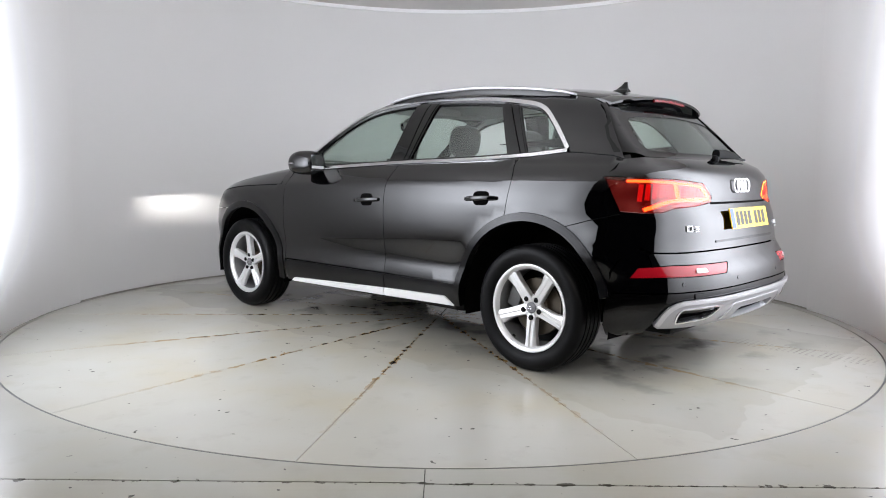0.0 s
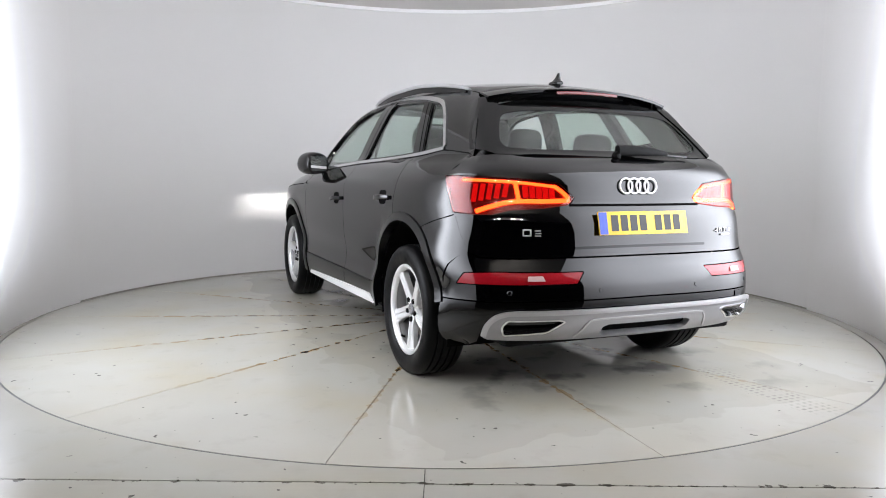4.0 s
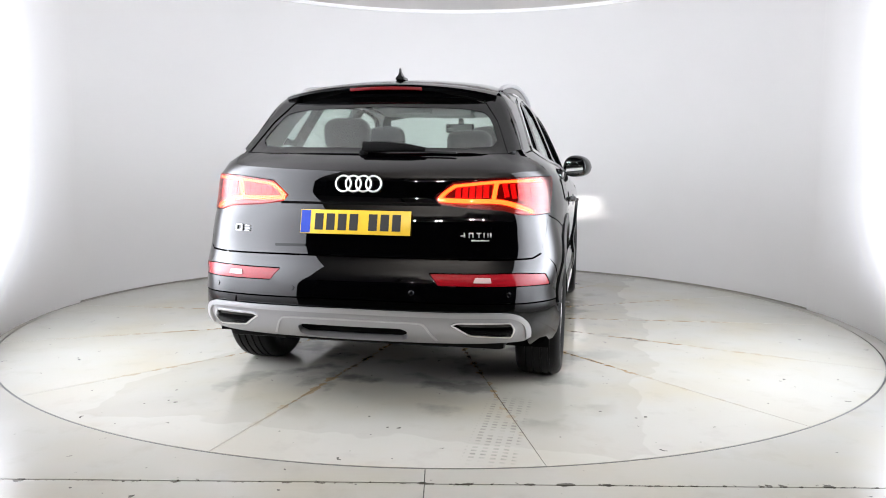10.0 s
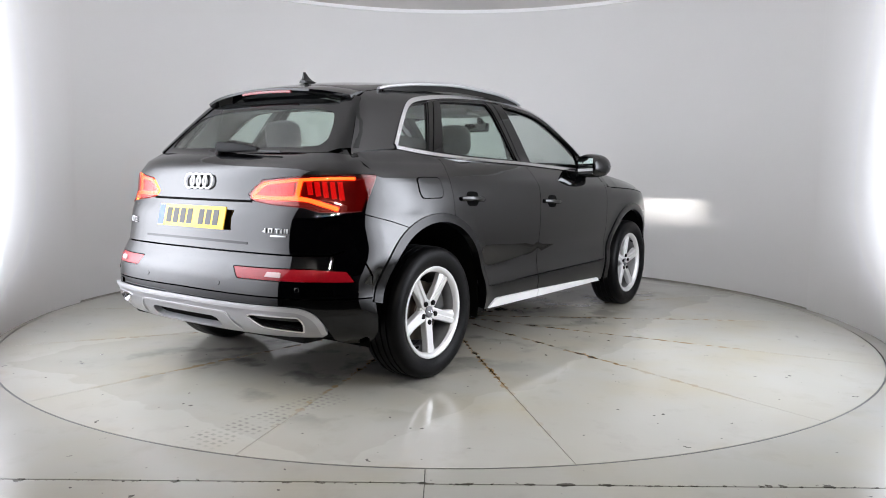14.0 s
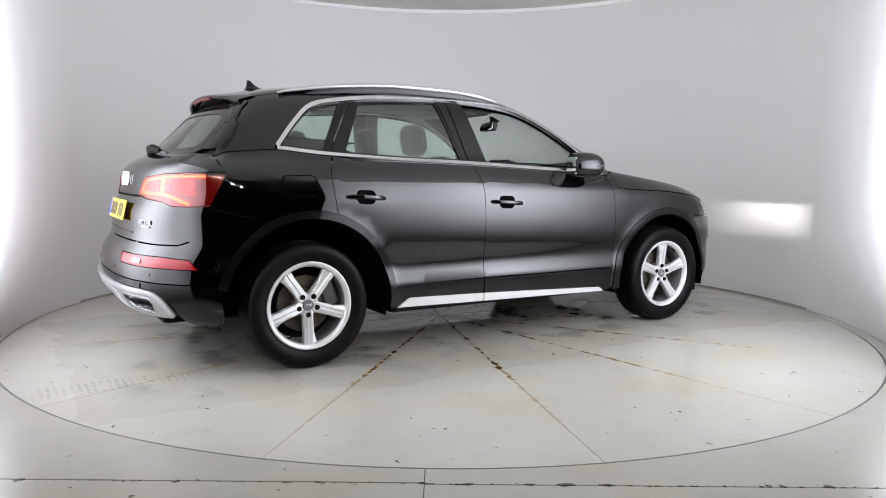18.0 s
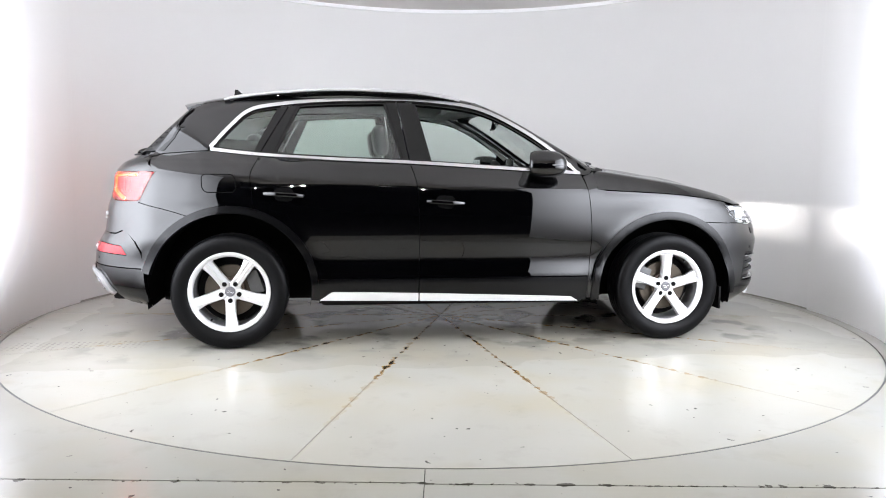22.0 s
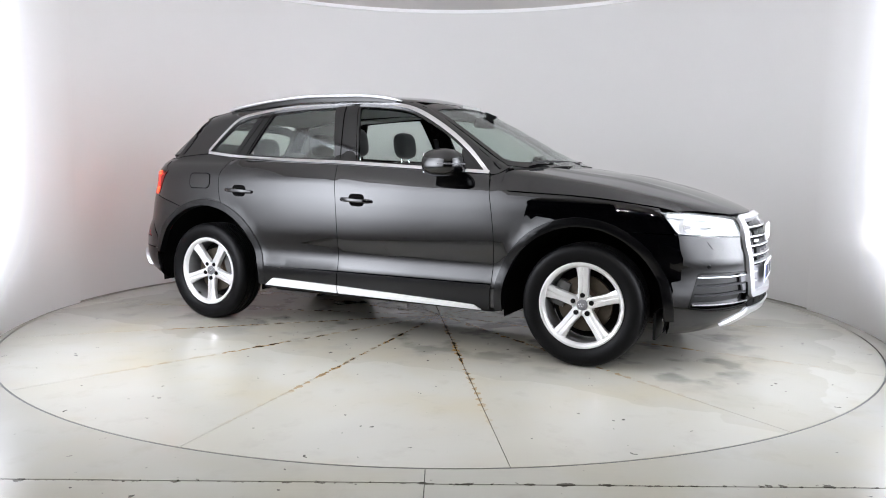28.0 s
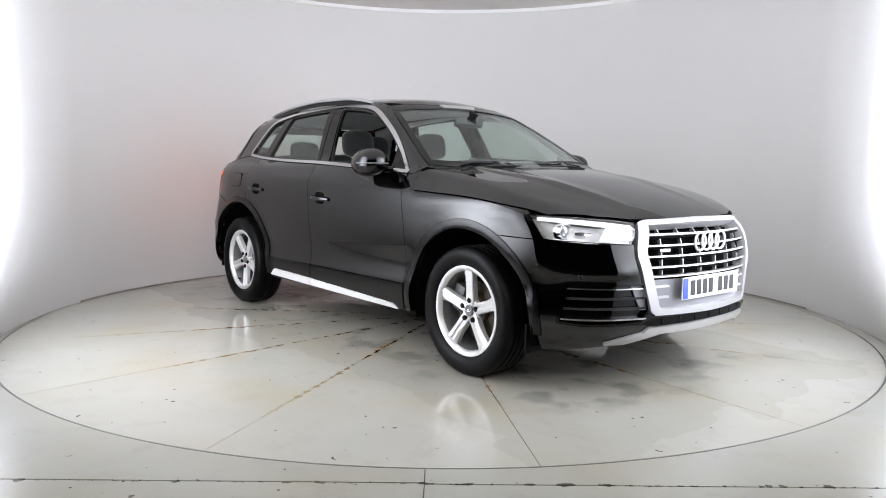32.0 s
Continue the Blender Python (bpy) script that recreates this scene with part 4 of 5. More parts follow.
tip = soften([(tail(-2.21, 0.715, 0)[0], 0.432), (tail(-2.28, 0.48, 0)[0], 0.436), (tail(-2.28, 0.445, 0)[0], 0.424), (tail(-2.25, 0.53, 0)[0], 0.374), (tail(-2.18, 0.725, 0)[0], 0.356), (tail(-2.19, 0.735, 0)[0], 0.40)], 0.012)
skid = [(0.0, 0.476), (0.339, 0.472), (0.545, 0.470), (0.605, 0.462), (0.642, 0.440), (0.668, 0.402), (0.690, 0.345), (0.672, 0.331), (0.612, 0.330), (0.452, 0.330), (0.0, 0.330)]
# trim silver darkened for the down-facing plate's shade; grille ribs use it too
SKID = material("dimmed_silver", (0.36, 0.36, 0.37), 0.36, 0.7, rough_vary=0.05, scale=30)
ridge = [(0.0, 0.470), (0.339, 0.467), (0.545, 0.464), (0.603, 0.454), (0.635, 0.433), (0.659, 0.400), (0.679, 0.352)]
ridge = flow(ridge, 4)
slot = [(0.0, 0.400), (0.20, 0.400), (0.226, 0.390), (0.232, 0.352), (0.210, 0.338), (0.0, 0.338)]
slot = soften(slot + mirrored(slot)[1:-1], 0.008)
patch("skid_plate", skid + mirrored(skid)[1:-1], "tail", SKID, rear_bumper, 0.035, 0.010, 0.04, holes=[tip, mirrored(tip), slot], label="silver rear skid plate with exhaust openings", gap=0)
strip("skid_ridge", [(-u, v) for u, v in reversed(ridge[1:])] + ridge, "tail", 0.020, SILVER, rear_bumper, 0.018, 0.012, "silver ridge along the skid plate")
recess = flow([(0.345, 0.345), (0.315, 0.38), (0.290, 0.416), (0.260, 0.427), (0.12, 0.430), (0.0, 0.431)], 4)
strip("skid_recess_edge", recess + [(-u, v) for u, v in reversed(recess[:-1])], "tail", 0.007, SILVER, rear_bumper, 0.0135, 0.006, "raised silver edge of the skid plate's recess")
patch("skid_slot", slot, "tail", BOWL, rear_bumper, 0.02, -0.020, 0.05, label="black lower slot", gap=0)
for s_, f_ in ((1, lambda q: q), (-1, mirrored)):
    patch("exhaust_recess", f_(tip), "tail", PLASTIC, rear_bumper, 0.02, -0.035, 0.04, label="black exhaust opening", gap=0)
    ring = [tuple(q) for q in shrink(f_(tip), 0.0065)]
    patch("exhaust_trim", f_(tip), "tail", CHROME, rear_bumper, 0.045, 0.014, 0.03, holes=[ring], label="bright exhaust surround", gap=0)
    patch("rear_reflector", f_(refl), "tail", DEEP_RED, rear_bumper, 0.02, -0.002, 0.03, label="red rear reflector and fog lamp")
    inner = soften([(s_ * u, v) for u, v in ((tail(-2.25, 0.555, 0)[0], 0.628), (tail(-2.25, 0.635, 0)[0], 0.627), (tail(-2.25, 0.635, 0)[0], 0.605), (tail(-2.25, 0.54, 0)[0], 0.606))], 0.004)
    patch("reversing_lamp", inner, "tail", material("frosted_lamp", (0.45, 0.30, 0.30), 0.2, coat=0.5, bump=0.4, bump_scale=300), rear_bumper, 0.006, 0.002, 0.02, label="clear reversing lamp", gap=0)
    # tail lamp: dark red housing, lit bars, red lens
    L = f_(lamp)
    housing = patch("tail_lamp", L, "tail", GLOW_RED, tailgate, 0.02, -0.016, 0.02, label="lit red tail lamp")
    def tl(u, v):
        return (s_ * u, v)
    upper = flow([tl(0.805, 1.058), tl(0.72, 1.057), tl(0.583, 1.049), tl(0.430, 1.030)], 5)
    tip_bar = flow([tl(0.433, 1.033), tl(0.392, 1.004), tl(0.364, 0.974)], 3)
    lower = flow([tl(0.362, 0.968), tl(0.47, 0.964), tl(0.56, 0.964), tl(0.62, 0.957), tl(0.68, 0.937), tl(0.735, 0.915)], 5)
    for line, wide in ((upper, 0.012), (tip_bar, 0.014), (lower, 0.017), ([tl(0.588, 1.048), tl(0.580, 1.010), tl(0.572, 0.968)], 0.015)):
        strip("light_bar", line, "tail", wide, BULB_RED, housing, -0.002, 0.010, "bright red light bar", 0.014)
    for k in range(5):
        u0 = 0.620 + 0.031 * k
        strip("light_tick", [tl(u0, 1.042), tl(u0 + 0.004, 1.010 - 0.003 * k), tl(u0 + 0.008, 0.982 - 0.006 * k)], "tail", 0.020, TICK_RED, housing, -0.008, 0.006, "red light segment", 0.015)
    for k in range(5):
        u0 = 0.548 - 0.027 * k
        strip("light_tick", [tl(u0, 1.036 - 0.003 * k), tl(u0 - 0.002, 1.005), tl(u0 - 0.004, 0.980 - 0.001 * k)], "tail", 0.022, TICK_RED, housing, -0.008, 0.006, "dim red light segment", 0.015)
    cover = patch("red_lens", L, "tail", RED_LENS, housing, 0.003, 0.004, 0.02)
    cover.visible_shadow = False
# black strip as the shade of the groove between the lamps, and the spoiler
line = [(u, 0.944) for u in np.linspace(-tail(-2.22, 0.40, 0)[0], tail(-2.22, 0.40, 0)[0], 20)]
strip("tailgate_groove", line, "tail", 0.011, BOWL, tailgate, 0.0015, 0.006, "black strip for the shade of the groove above the plate")
line = [(u, 0.752 - 0.03 * u * u) for u in np.linspace(-0.36, 0.36, 14)]
strip("grip_ledge", line, "tail", 0.012, TRIM, tailgate, 0.004, 0.01, "gloss grip ledge")



# ---- wheels ----
def wheel(owner, x, sg, spin, name):
    """Tyre, alloy rim with five spokes, brake disc; the outer face looks along the local +y."""
    w = new(name)
    w.parent = owner
    w.matrix_basis = pose(x, sg * 0.795, 0.351, 0, 0, 0 if sg > 0 else 180)
    bm = bmesh.new()
    outer = [(0.238, 0.078), (0.246, 0.094), (0.262, 0.107), (0.290, 0.1165), (0.315, 0.1165), (0.333, 0.109), (0.344, 0.097), (0.3485, 0.084)]
    tread = []
    for a in (0.058, 0.020, -0.020, -0.058):
        tread += [(0.3515, a + 0.0055), (0.3435, a + 0.0045), (0.3435, a - 0.0045), (0.3515, a - 0.0055)]
    lathe(bm, outer + tread + [(r, -a) for r, a in reversed(outer)] + [(0.225, -0.078), (0.225, 0.078)], 72, closed=True)
    part("tyre", bm, RUBBER, w, "black road tyre", 40)
    bm = bmesh.new()
    lathe(bm, [(0.247, 0.090), (0.245, 0.098), (0.238, 0.0995), (0.227, 0.095), (0.219, 0.085), (0.215, 0.074), (0.221, 0.068), (0.240, 0.080)], 72, closed=True)
    rim = part("rim", bm, RIM, w, "silver five-spoke alloy rim", 40)
    bm = bmesh.new()
    lathe(bm, [(0.2265, 0.074), (0.217, 0.050), (0.214, 0.020), (0.212, -0.060), (0.232, -0.092), (0.242, -0.094), (0.242, -0.080), (0.2265, -0.060), (0.2265, 0.060)], 72, closed=True)
    part("rim_barrel", bm, BARREL, rim, "shaded inner barrel", 40)
    bm = bmesh.new()
    for k in range(5):
        a = radians(spin + 72 * k)
        er, et = Vector((math.cos(a), 0, math.sin(a))), Vector((-math.sin(a), 0, math.cos(a)))
        rows = []
        for r, hw, y, fl in ((0.020, 0.014, 0.064, 0.0), (0.044, 0.031, 0.066, 0.0), (0.062, 0.0315, 0.068, 0.0), (0.10, 0.0300, 0.072, 0.002), (0.15, 0.0285, 0.077, 0.005), (0.185, 0.029, 0.080, 0.012), (0.215, 0.0305, 0.083, 0.019), (0.2345, 0.032, 0.085, 0.024)):
            pr = []
            for u, dy, ff in ((-1.0, -0.036, 0), (-0.98, -0.007, 0), (-0.86, -0.001, 0), (-0.10, 0.0025, 0), (-0.02, -0.0005, 0), (0.12, -0.004, 0), (0.26, -0.003, 0), (0.74, -0.001, 0), (0.92, -0.003, 0.05), (1.0, -0.012, 0.9), (1.0, -0.036, 1.0)):
                pr.append(bm.verts.new(er * r - et * (hw * u + fl * ff) + Vector((0, y + dy, 0))))
            rows.append(pr)
        for p, q in zip(rows, rows[1:]):
            for i in range(len(p) - 1):
                bm.faces.new((p[i], p[i + 1], q[i + 1], q[i]))
            bm.faces.new((p[-1], p[0], q[0], q[-1]))
        bm.faces.new(rows[-1]), bm.faces.new(rows[0])
    bmesh.ops.recalc_face_normals(bm, faces=bm.faces[:])
    part("spokes", bm, RIM, rim, "", 25)
    bm = bmesh.new()
    lathe(bm, [(0.0, 0.060), (0.060, 0.060), (0.066, 0.050), (0.066, 0.02), (0.0, 0.02)], 40)
    part("hub", bm, RIM, rim)
    bm = bmesh.new()
    lathe(bm, [(0.0, 0.0745), (0.026, 0.0735), (0.031, 0.070), (0.032, 0.060)], 32)
    part("centre_cap", bm, material("grey_cap", (0.16, 0.16, 0.17), 0.35, 0.4), rim, "grey centre cap")
    bm = bmesh.new()
    for dx in (-0.0135, -0.0045, 0.0045, 0.0135):
        lathe_ring(bm, Vector((dx, 0.0750, 0)), 0.0062, 0.0009)
    part("cap_rings", bm, CHROME, rim, "four small chrome rings")
    for k in range(5):
        a = radians(spin + 72 * k)
        bm = bmesh.new()
        lathe(bm, [(0.0, 0.0715), (0.012, 0.071), (0.0145, 0.067), (0.0145, 0.05)], 14)
        bolt = part("wheel_bolt", bm, PLASTIC, rim, "dark wheel bolt")
        bolt.matrix_basis = pose(0.056 * math.cos(a), 0.004, 0.056 * math.sin(a))
    bm = bmesh.new()
    va = radians(spin + 33)
    sweep(bm, [(0.212 * math.cos(va), 0.060, 0.212 * math.sin(va)), (0.200 * math.cos(va), 0.082, 0.200 * math.sin(va))], 0.012, 0.012, 8, (0.3, 0.2, 1))
    part("valve", bm, PLASTIC, rim, "black valve cap")
    bm = bmesh.new()
    lathe(bm, [(0.06, 0.006), (0.158, 0.006), (0.160, 0.002), (0.160, -0.018), (0.158, -0.022), (0.06, -0.022)], 56, closed=True)
    part("brake_disc", bm, STEEL, w, "rust-tinged brake disc")
    bm = bmesh.new()
    lathe(bm, [(0.0, 0.03), (0.085, 0.03), (0.088, 0.0), (0.088, -0.05), (0.0, -0.05)], 32)
    part("disc_bell", bm, material("rusty_bell", (0.07, 0.05, 0.038), 0.6, 0.5, vary=0.3, scale=40), w)
    bm = bmesh.new()
    aa = radians(160 if x > 0 else 20)
    if sg < 0:
        aa = math.pi - aa
    box(bm, (-0.04, -0.05, -0.075), (0.04, 0.028, 0.075), 0.012, pose(0.150 * math.cos(aa), 0, 0.150 * math.sin(aa), 0, -math.degrees(aa), 0))
    part("brake_caliper", bm, material("grey_caliper", (0.09, 0.09, 0.09), 0.5, 0.5, vary=0.2, scale=30), w, "grey brake caliper")
    bm = bmesh.new()
    lathe(bm, [(0.0, -0.055), (0.205, -0.055), (0.205, -0.075), (0.0, -0.075)], 40)
    part("back_plate", bm, PLASTIC, w)
    return w


def lathe_ring(bm, centre, r, t, n=28, k=8):
    """A thin torus that faces along y."""
    rings = []
    for i in range(n):
        a = 2 * math.pi * i / n
        ring = []
        for j in range(k):
            b = 2 * math.pi * j / k
            q = r + t * math.cos(b)
            ring.append(bm.verts.new(centre + Vector((q * math.cos(a), t * math.sin(b), q * math.sin(a)))))
        rings.append(ring)
    for i in range(n):
        a, b = rings[i], rings[(i + 1) % n]
        for j in range(k):
            bm.faces.new((a[j], b[j], b[(j + 1) % k], a[(j + 1) % k]))
    bmesh.ops.recalc_face_normals(bm, faces=bm.faces[:])


for x, sg, spin in ((1.40, 1, 90), (1.40, -1, 92), (-1.405, 1, 270), (-1.405, -1, 270)):
    wheel(car, x, sg, spin, "wheel")
    # inner arch
    bm = bmesh.new()
    r, cz = (0.47, 0.335) if x > 0 else (0.49, 0.35)
    prof = []
    for i in range(21):
        a = radians(-12 + 204 * i / 20)
        prof.append([bm.verts.new((x - 0.012 * (x > 0) + r * math.cos(a), sg * y, cz + r * math.sin(a))) for y in (0.40, 0.862)])
    for p, q in zip(prof, prof[1:]):
        bm.faces.new((p[0], p[1], q[1], q[0]))
    bm.faces.new([p[0] for p in prof])
    part("arch_liner", bm, BOWL, car, "black wheel arch liner")


# ---- front end ----
head = [nose(1.80, 0.868, 0.893), nose(1.95, 0.73, 0.888), nose(2.05, 0.58, 0.874), nose(2.125, 0.43, 0.856), nose(2.165, 0.475, 0.79), nose(2.185, 0.525, 0.752), nose(2.05, 0.72, 0.762), nose(1.91, 0.842, 0.770), nose(1.845, 0.868, 0.83)]
hexa = [(0.0, 0.862), nose(2.14, 0.40, 0.856), nose(2.135, 0.438, 0.846), nose(2.20, 0.505, 0.735), nose(2.215, 0.510, 0.69), nose(2.25, 0.435, 0.425), nose(2.255, 0.405, 0.405), (0.0, 0.398)]
hexa_in = [(0.0, 0.840), nose(2.15, 0.385, 0.834), nose(2.21, 0.450, 0.725), nose(2.225, 0.452, 0.69), nose(2.255, 0.385, 0.450), nose(2.26, 0.365, 0.436), (0.0, 0.430)]
fog = [nose(2.01, 0.770, 0.566), nose(2.222, 0.478, 0.560), nose(2.237, 0.448, 0.54), nose(2.237, 0.432, 0.42), nose(2.222, 0.480, 0.368), nose(2.06, 0.725, 0.360), nose(1.968, 0.805, 0.372), nose(1.985, 0.80, 0.43)]
fog = soften(fog, 0.012)
bump = [(0.0, 0.400)] + [(hexa[i][0] + 0.004, hexa[i][1] - 0.004 * (i > 5)) for i in (6, 5, 4, 3)] + [(head[5][0] - 0.008, 0.760), head[5], head[6], head[7], nose(1.80, 0.872, 0.772), nose(1.706, 0.888, 0.775), nose(1.642, 0.89, 0.777), nose(1.70, 0.886, 0.735), nose(1.76, 0.882, 0.69), nose(1.83, 0.86, 0.58), nose(1.868, 0.85, 0.44), nose(1.872, 0.83, 0.30), nose(1.87, 0.80, 0.215), nose(1.97, 0.72, 0.218), nose(2.10, 0.55, 0.245), nose(2.16, 0.45, 0.275), nose(2.22, 0.40, 0.335), (0.36, 0.352), (0.0, 0.356)]
bump = [tuple(q) for q in bump]
front_bumper = patch("front_bumper", bump + mirrored(bump)[1:-1], "nose", PAINT, car, 0.03, step=0.045, holes=[fog, mirrored(fog)])
dark = [(0.0, 0.394), (0.33, 0.390), (0.385, 0.372), (0.375, 0.352), (0.33, 0.350), (0.0, 0.354)]
patch("lower_intake", [(u, v) for u, v in dark + mirrored(dark)[1:-1]], "nose", PLASTIC, front_bumper, 0.01, 0.003, 0.05, label="black lower air intake", gap=0)
for u in np.linspace(-0.30, 0.30, 7):
    strip("intake_rib", [(u, 0.388), (u, 0.358)], "nose", 0.008, TRIM, front_bumper, 0.006, 0.006)
lip = [(0.0, 0.352), (0.37, 0.346), nose(2.20, 0.45, 0.322), nose(2.12, 0.60, 0.280), nose(2.10, 0.61, 0.268), nose(2.15, 0.52, 0.266), nose(2.20, 0.40, 0.296), (0.30, 0.312), (0.0, 0.314)]
patch("front_lip", lip + mirrored(lip)[1:-1], "nose", SILVER, front_bumper, 0.03, 0.014, 0.04, label="silver front skid lip", gap=0)
# grille
full = hexa + mirrored(hexa)[1:-1]
inn = hexa_in + mirrored(hexa_in)[1:-1]
grille = patch("grille", full, "nose", SILVER, car, 0.045, 0.016, 0.04, holes=[inn], label="large silver framed grille with horizontal bars", gap=0)
patch("grille_back", inn, "nose", BOWL, grille, 0.01, -0.045, 0.06, gap=0)


def half_width(z):
    return float(np.interp(z, [0.43, 0.45, 0.69, 0.725, 0.834, 0.86], [hexa_in[5][0], hexa_in[4][0], hexa_in[3][0], hexa_in[2][0], hexa_in[1][0], hexa_in[1][0]]))


for z in (0.796, 0.744, 0.692, 0.640, 0.594):
    w = half_width(z) + 0.004
    strip("grille_bar", [(u, z) for u in np.linspace(-w, w, 22)], "nose", 0.0085, SILVER, grille, 0.004, 0.03, "silver grille bar")
    # the shade below the bar, laid on as a black strip
    strip("grille_bar_shadow", [(u, z - 0.010) for u in np.linspace(-w, w, 22)], "nose", 0.009, BOWL, grille, -0.004, 0.03)
for z in (0.545, 0.492):
    w = half_width(z) + 0.004
    for s_ in (-1, 1):
        strip("grille_bar", [(s_ * u, z) for u in np.linspace(0.27, w, 8)], "nose", 0.010, SILVER, grille, 0.004, 0.02, "silver grille bar")
for u in np.linspace(-0.42, 0.42, 8):
    zt = 0.832
    zb = 0.60 if abs(u) < 0.5 else 0.66
    strip("grille_rib", [(u, z) for z in np.linspace(zb, zt, 6)], "nose", 0.0045, SKID, grille, -0.012, 0.02)
low = [(0.0, 0.590), (0.46, 0.590), (0.43, 0.50), (0.40, 0.432), (0.0, 0.430)]
patch("grille_lower", low + mirrored(low)[1:-1], "nose", material("grey_grille_plastic", (0.22, 0.22, 0.24), 0.35, 0.3), grille, 0.01, -0.012, 0.05, label="grey grille lower panel", gap=0)


def rings(name, centre, r, gapx, tube, turn, parent):
    bm = bmesh.new()
    for k in range(4):
        lathe_ring(bm, Vector(((k - 1.5) * gapx, 0, 0)), r, tube, 40, 8)
    ob = part(name, bm, SILL, parent, "four interlocking silver rings")
    ob.matrix_basis = turn
    return ob


p, n = on_skin("nose", [(0.0, 0.755)])
rings("emblem", None, 0.046, 0.062, 0.0062, pose(p[0][0] + 0.010, 0, 0.756, 0, 0, 90), grille)


def number_plate(parent, m, back, band_side):
    """A plate 520 by 111 mm; its characters are plain bars."""
    bm = bmesh.new()
    box(bm, (-0.26, -0.004, -0.0555), (0.26, 0.003, 0.0555), 0.002)
    pl = part("number_plate", bm, back, parent, "number plate with plain dark bars and a blue band")
    pl.matrix_basis = m
    bm = bmesh.new()
    box(bm, (0.212, 0.0031, -0.052), (0.257, 0.0042, 0.052))
    part("blue_band", bm, BLUE, pl, "blue band")
    for k, x in enumerate((0.170, 0.115, 0.060, 0.005, -0.085, -0.140, -0.195)):
        bm = bmesh.new()
        box(bm, (x - 0.020, 0.0031, -0.038), (x + 0.020, 0.0045, 0.038), 0.0)
        part("character_bar", bm, INK, pl)
    return pl


number_plate(front_bumper, pose(2.303, 0, 0.528, 0, 0, -90), WHITE, 1)
# small badge as a plain bar
bm = bmesh.new()
box(bm, (-0.008, -0.030, -0.008), (0.008, 0.030, 0.008), 0.003)
b = part("grille_badge", bm, CHROME, grille, "small plain chrome badge")
pp, _ = on_skin("nose", [(-0.30, 0.722)])
b.matrix_basis = pose(pp[0][0] + 0.006, pp[0][1], 0.722, 0, 0, -18)

GUIDE = glowing("lit_frosted_guide", (0.95, 0.97, 1.0), 0.45, (0.6, 0.6, 0.62))
SLAT = material("grey_slat", (0.022, 0.022, 0.024), 0.5, spec=0.15, bump=0.1, bump_scale=500)
for s_, f_ in ((1, lambda q: q), (-1, mirrored)):
    # headlamp
    H_ = f_(head)
    lampb = patch("headlamp", H_, "nose", LAMP_BACK, car, 0.02, -0.060, 0.04, label="lit headlamp behind a clear lens")
    patch("headlamp_rim", H_, "nose", TRIM, lampb, 0.060, -0.002, 0.04, holes=[[tuple(q) for q in shrink(H_, 0.008)]])

    def hl(x, y, z):
        u, v = nose(x, y, z)
        return (s_ * u, v)

    strip("running_light", flow([hl(1.85, 0.835, 0.876), hl(1.95, 0.735, 0.874), hl(2.05, 0.585, 0.860), hl(2.12, 0.455, 0.842)], 6), "nose", 0.016, BULB_WHITE, lampb, -0.014, 0.014, "bright white running light")
    strip("running_light", flow([hl(2.175, 0.525, 0.763), hl(2.06, 0.70, 0.766), hl(1.94, 0.815, 0.776)], 6), "nose", 0.007, BULB_WHITE, lampb, -0.014, 0.014, "bright white running light")
    q, nn = on_skin("nose", [hl(1.96, 0.76, 0.825)])
    c = Vector(q[0] - nn[0] * 0.045)
    bm = bmesh.new()
    lathe(bm, [(0.0, 0.022), (0.016, 0.019), (0.028, 0.010), (0.033, 0.0)], 28, "X")
    part("projector_lens", bm, material("lens_glass", (0.75, 0.78, 0.8), 0.05, 0.6, coat=1.0), lampb, "round projector lens").matrix_basis = Matrix.Translation(c)
    bm = bmesh.new()
    lathe(bm, [(0.034, 0.012), (0.042, 0.012), (0.042, -0.03), (0.034, -0.03)], 28, "X", closed=True)
    part("projector_ring", bm, CHROME, lampb, "chrome ring").matrix_basis = Matrix.Translation(c)
    for k in (2, 3):
        u = 0.035 * k
        qq, n2 = on_skin("nose", [hl(2.02 + 0.03 * k, 0.655 - 0.045 * k, 0.815)])
        bm = bmesh.new()
        box(bm, (-0.02, -0.011, -0.016), (0.012, 0.011, 0.016), 0.004)
        part("lamp_cell", bm, WHITE if k % 2 else CHROME, lampb, "small lamp cell").matrix_basis = Matrix.Translation(Vector(qq[0] - n2[0] * 0.045))
    inner = [hl(2.065, 0.575, 0.848), hl(2.125, 0.452, 0.832), hl(2.165, 0.49, 0.785), hl(2.15, 0.585, 0.772), hl(2.09, 0.65, 0.778)]
    patch("light_guide", soften(inner, 0.008), "nose", GUIDE, lampb, 0.01, -0.022, 0.03, label="frosted white light guide", gap=0)
    cover = patch("clear_lens", H_, "nose", LENS, lampb, 0.004, 0.0, 0.04)
    cover.visible_shadow = False
    # beam: a thin hot source in a small hood that cuts it off above and below
    qb, _ = on_skin("fore", [(s_ * y, 0.800) for y in (0.665, 0.69, 0.715)])
    bx, by, bz = float(qb[:, 0].min()) - 0.052, s_ * 0.69, 0.800
    bm = bmesh.new()
    box(bm, (-0.002, -0.012, -0.001), (0.0, 0.012, 0.001))
    part("beam_source", bm, BEAM, lampb, "hot lamp source").matrix_basis = pose(bx, by, bz)
    bm = bmesh.new()
    box(bm, (-0.004, -0.024, 0.0023), (0.050, 0.024, 0.0065))
    box(bm, (-0.004, -0.024, -0.0065), (0.0092, 0.024, -0.0017))
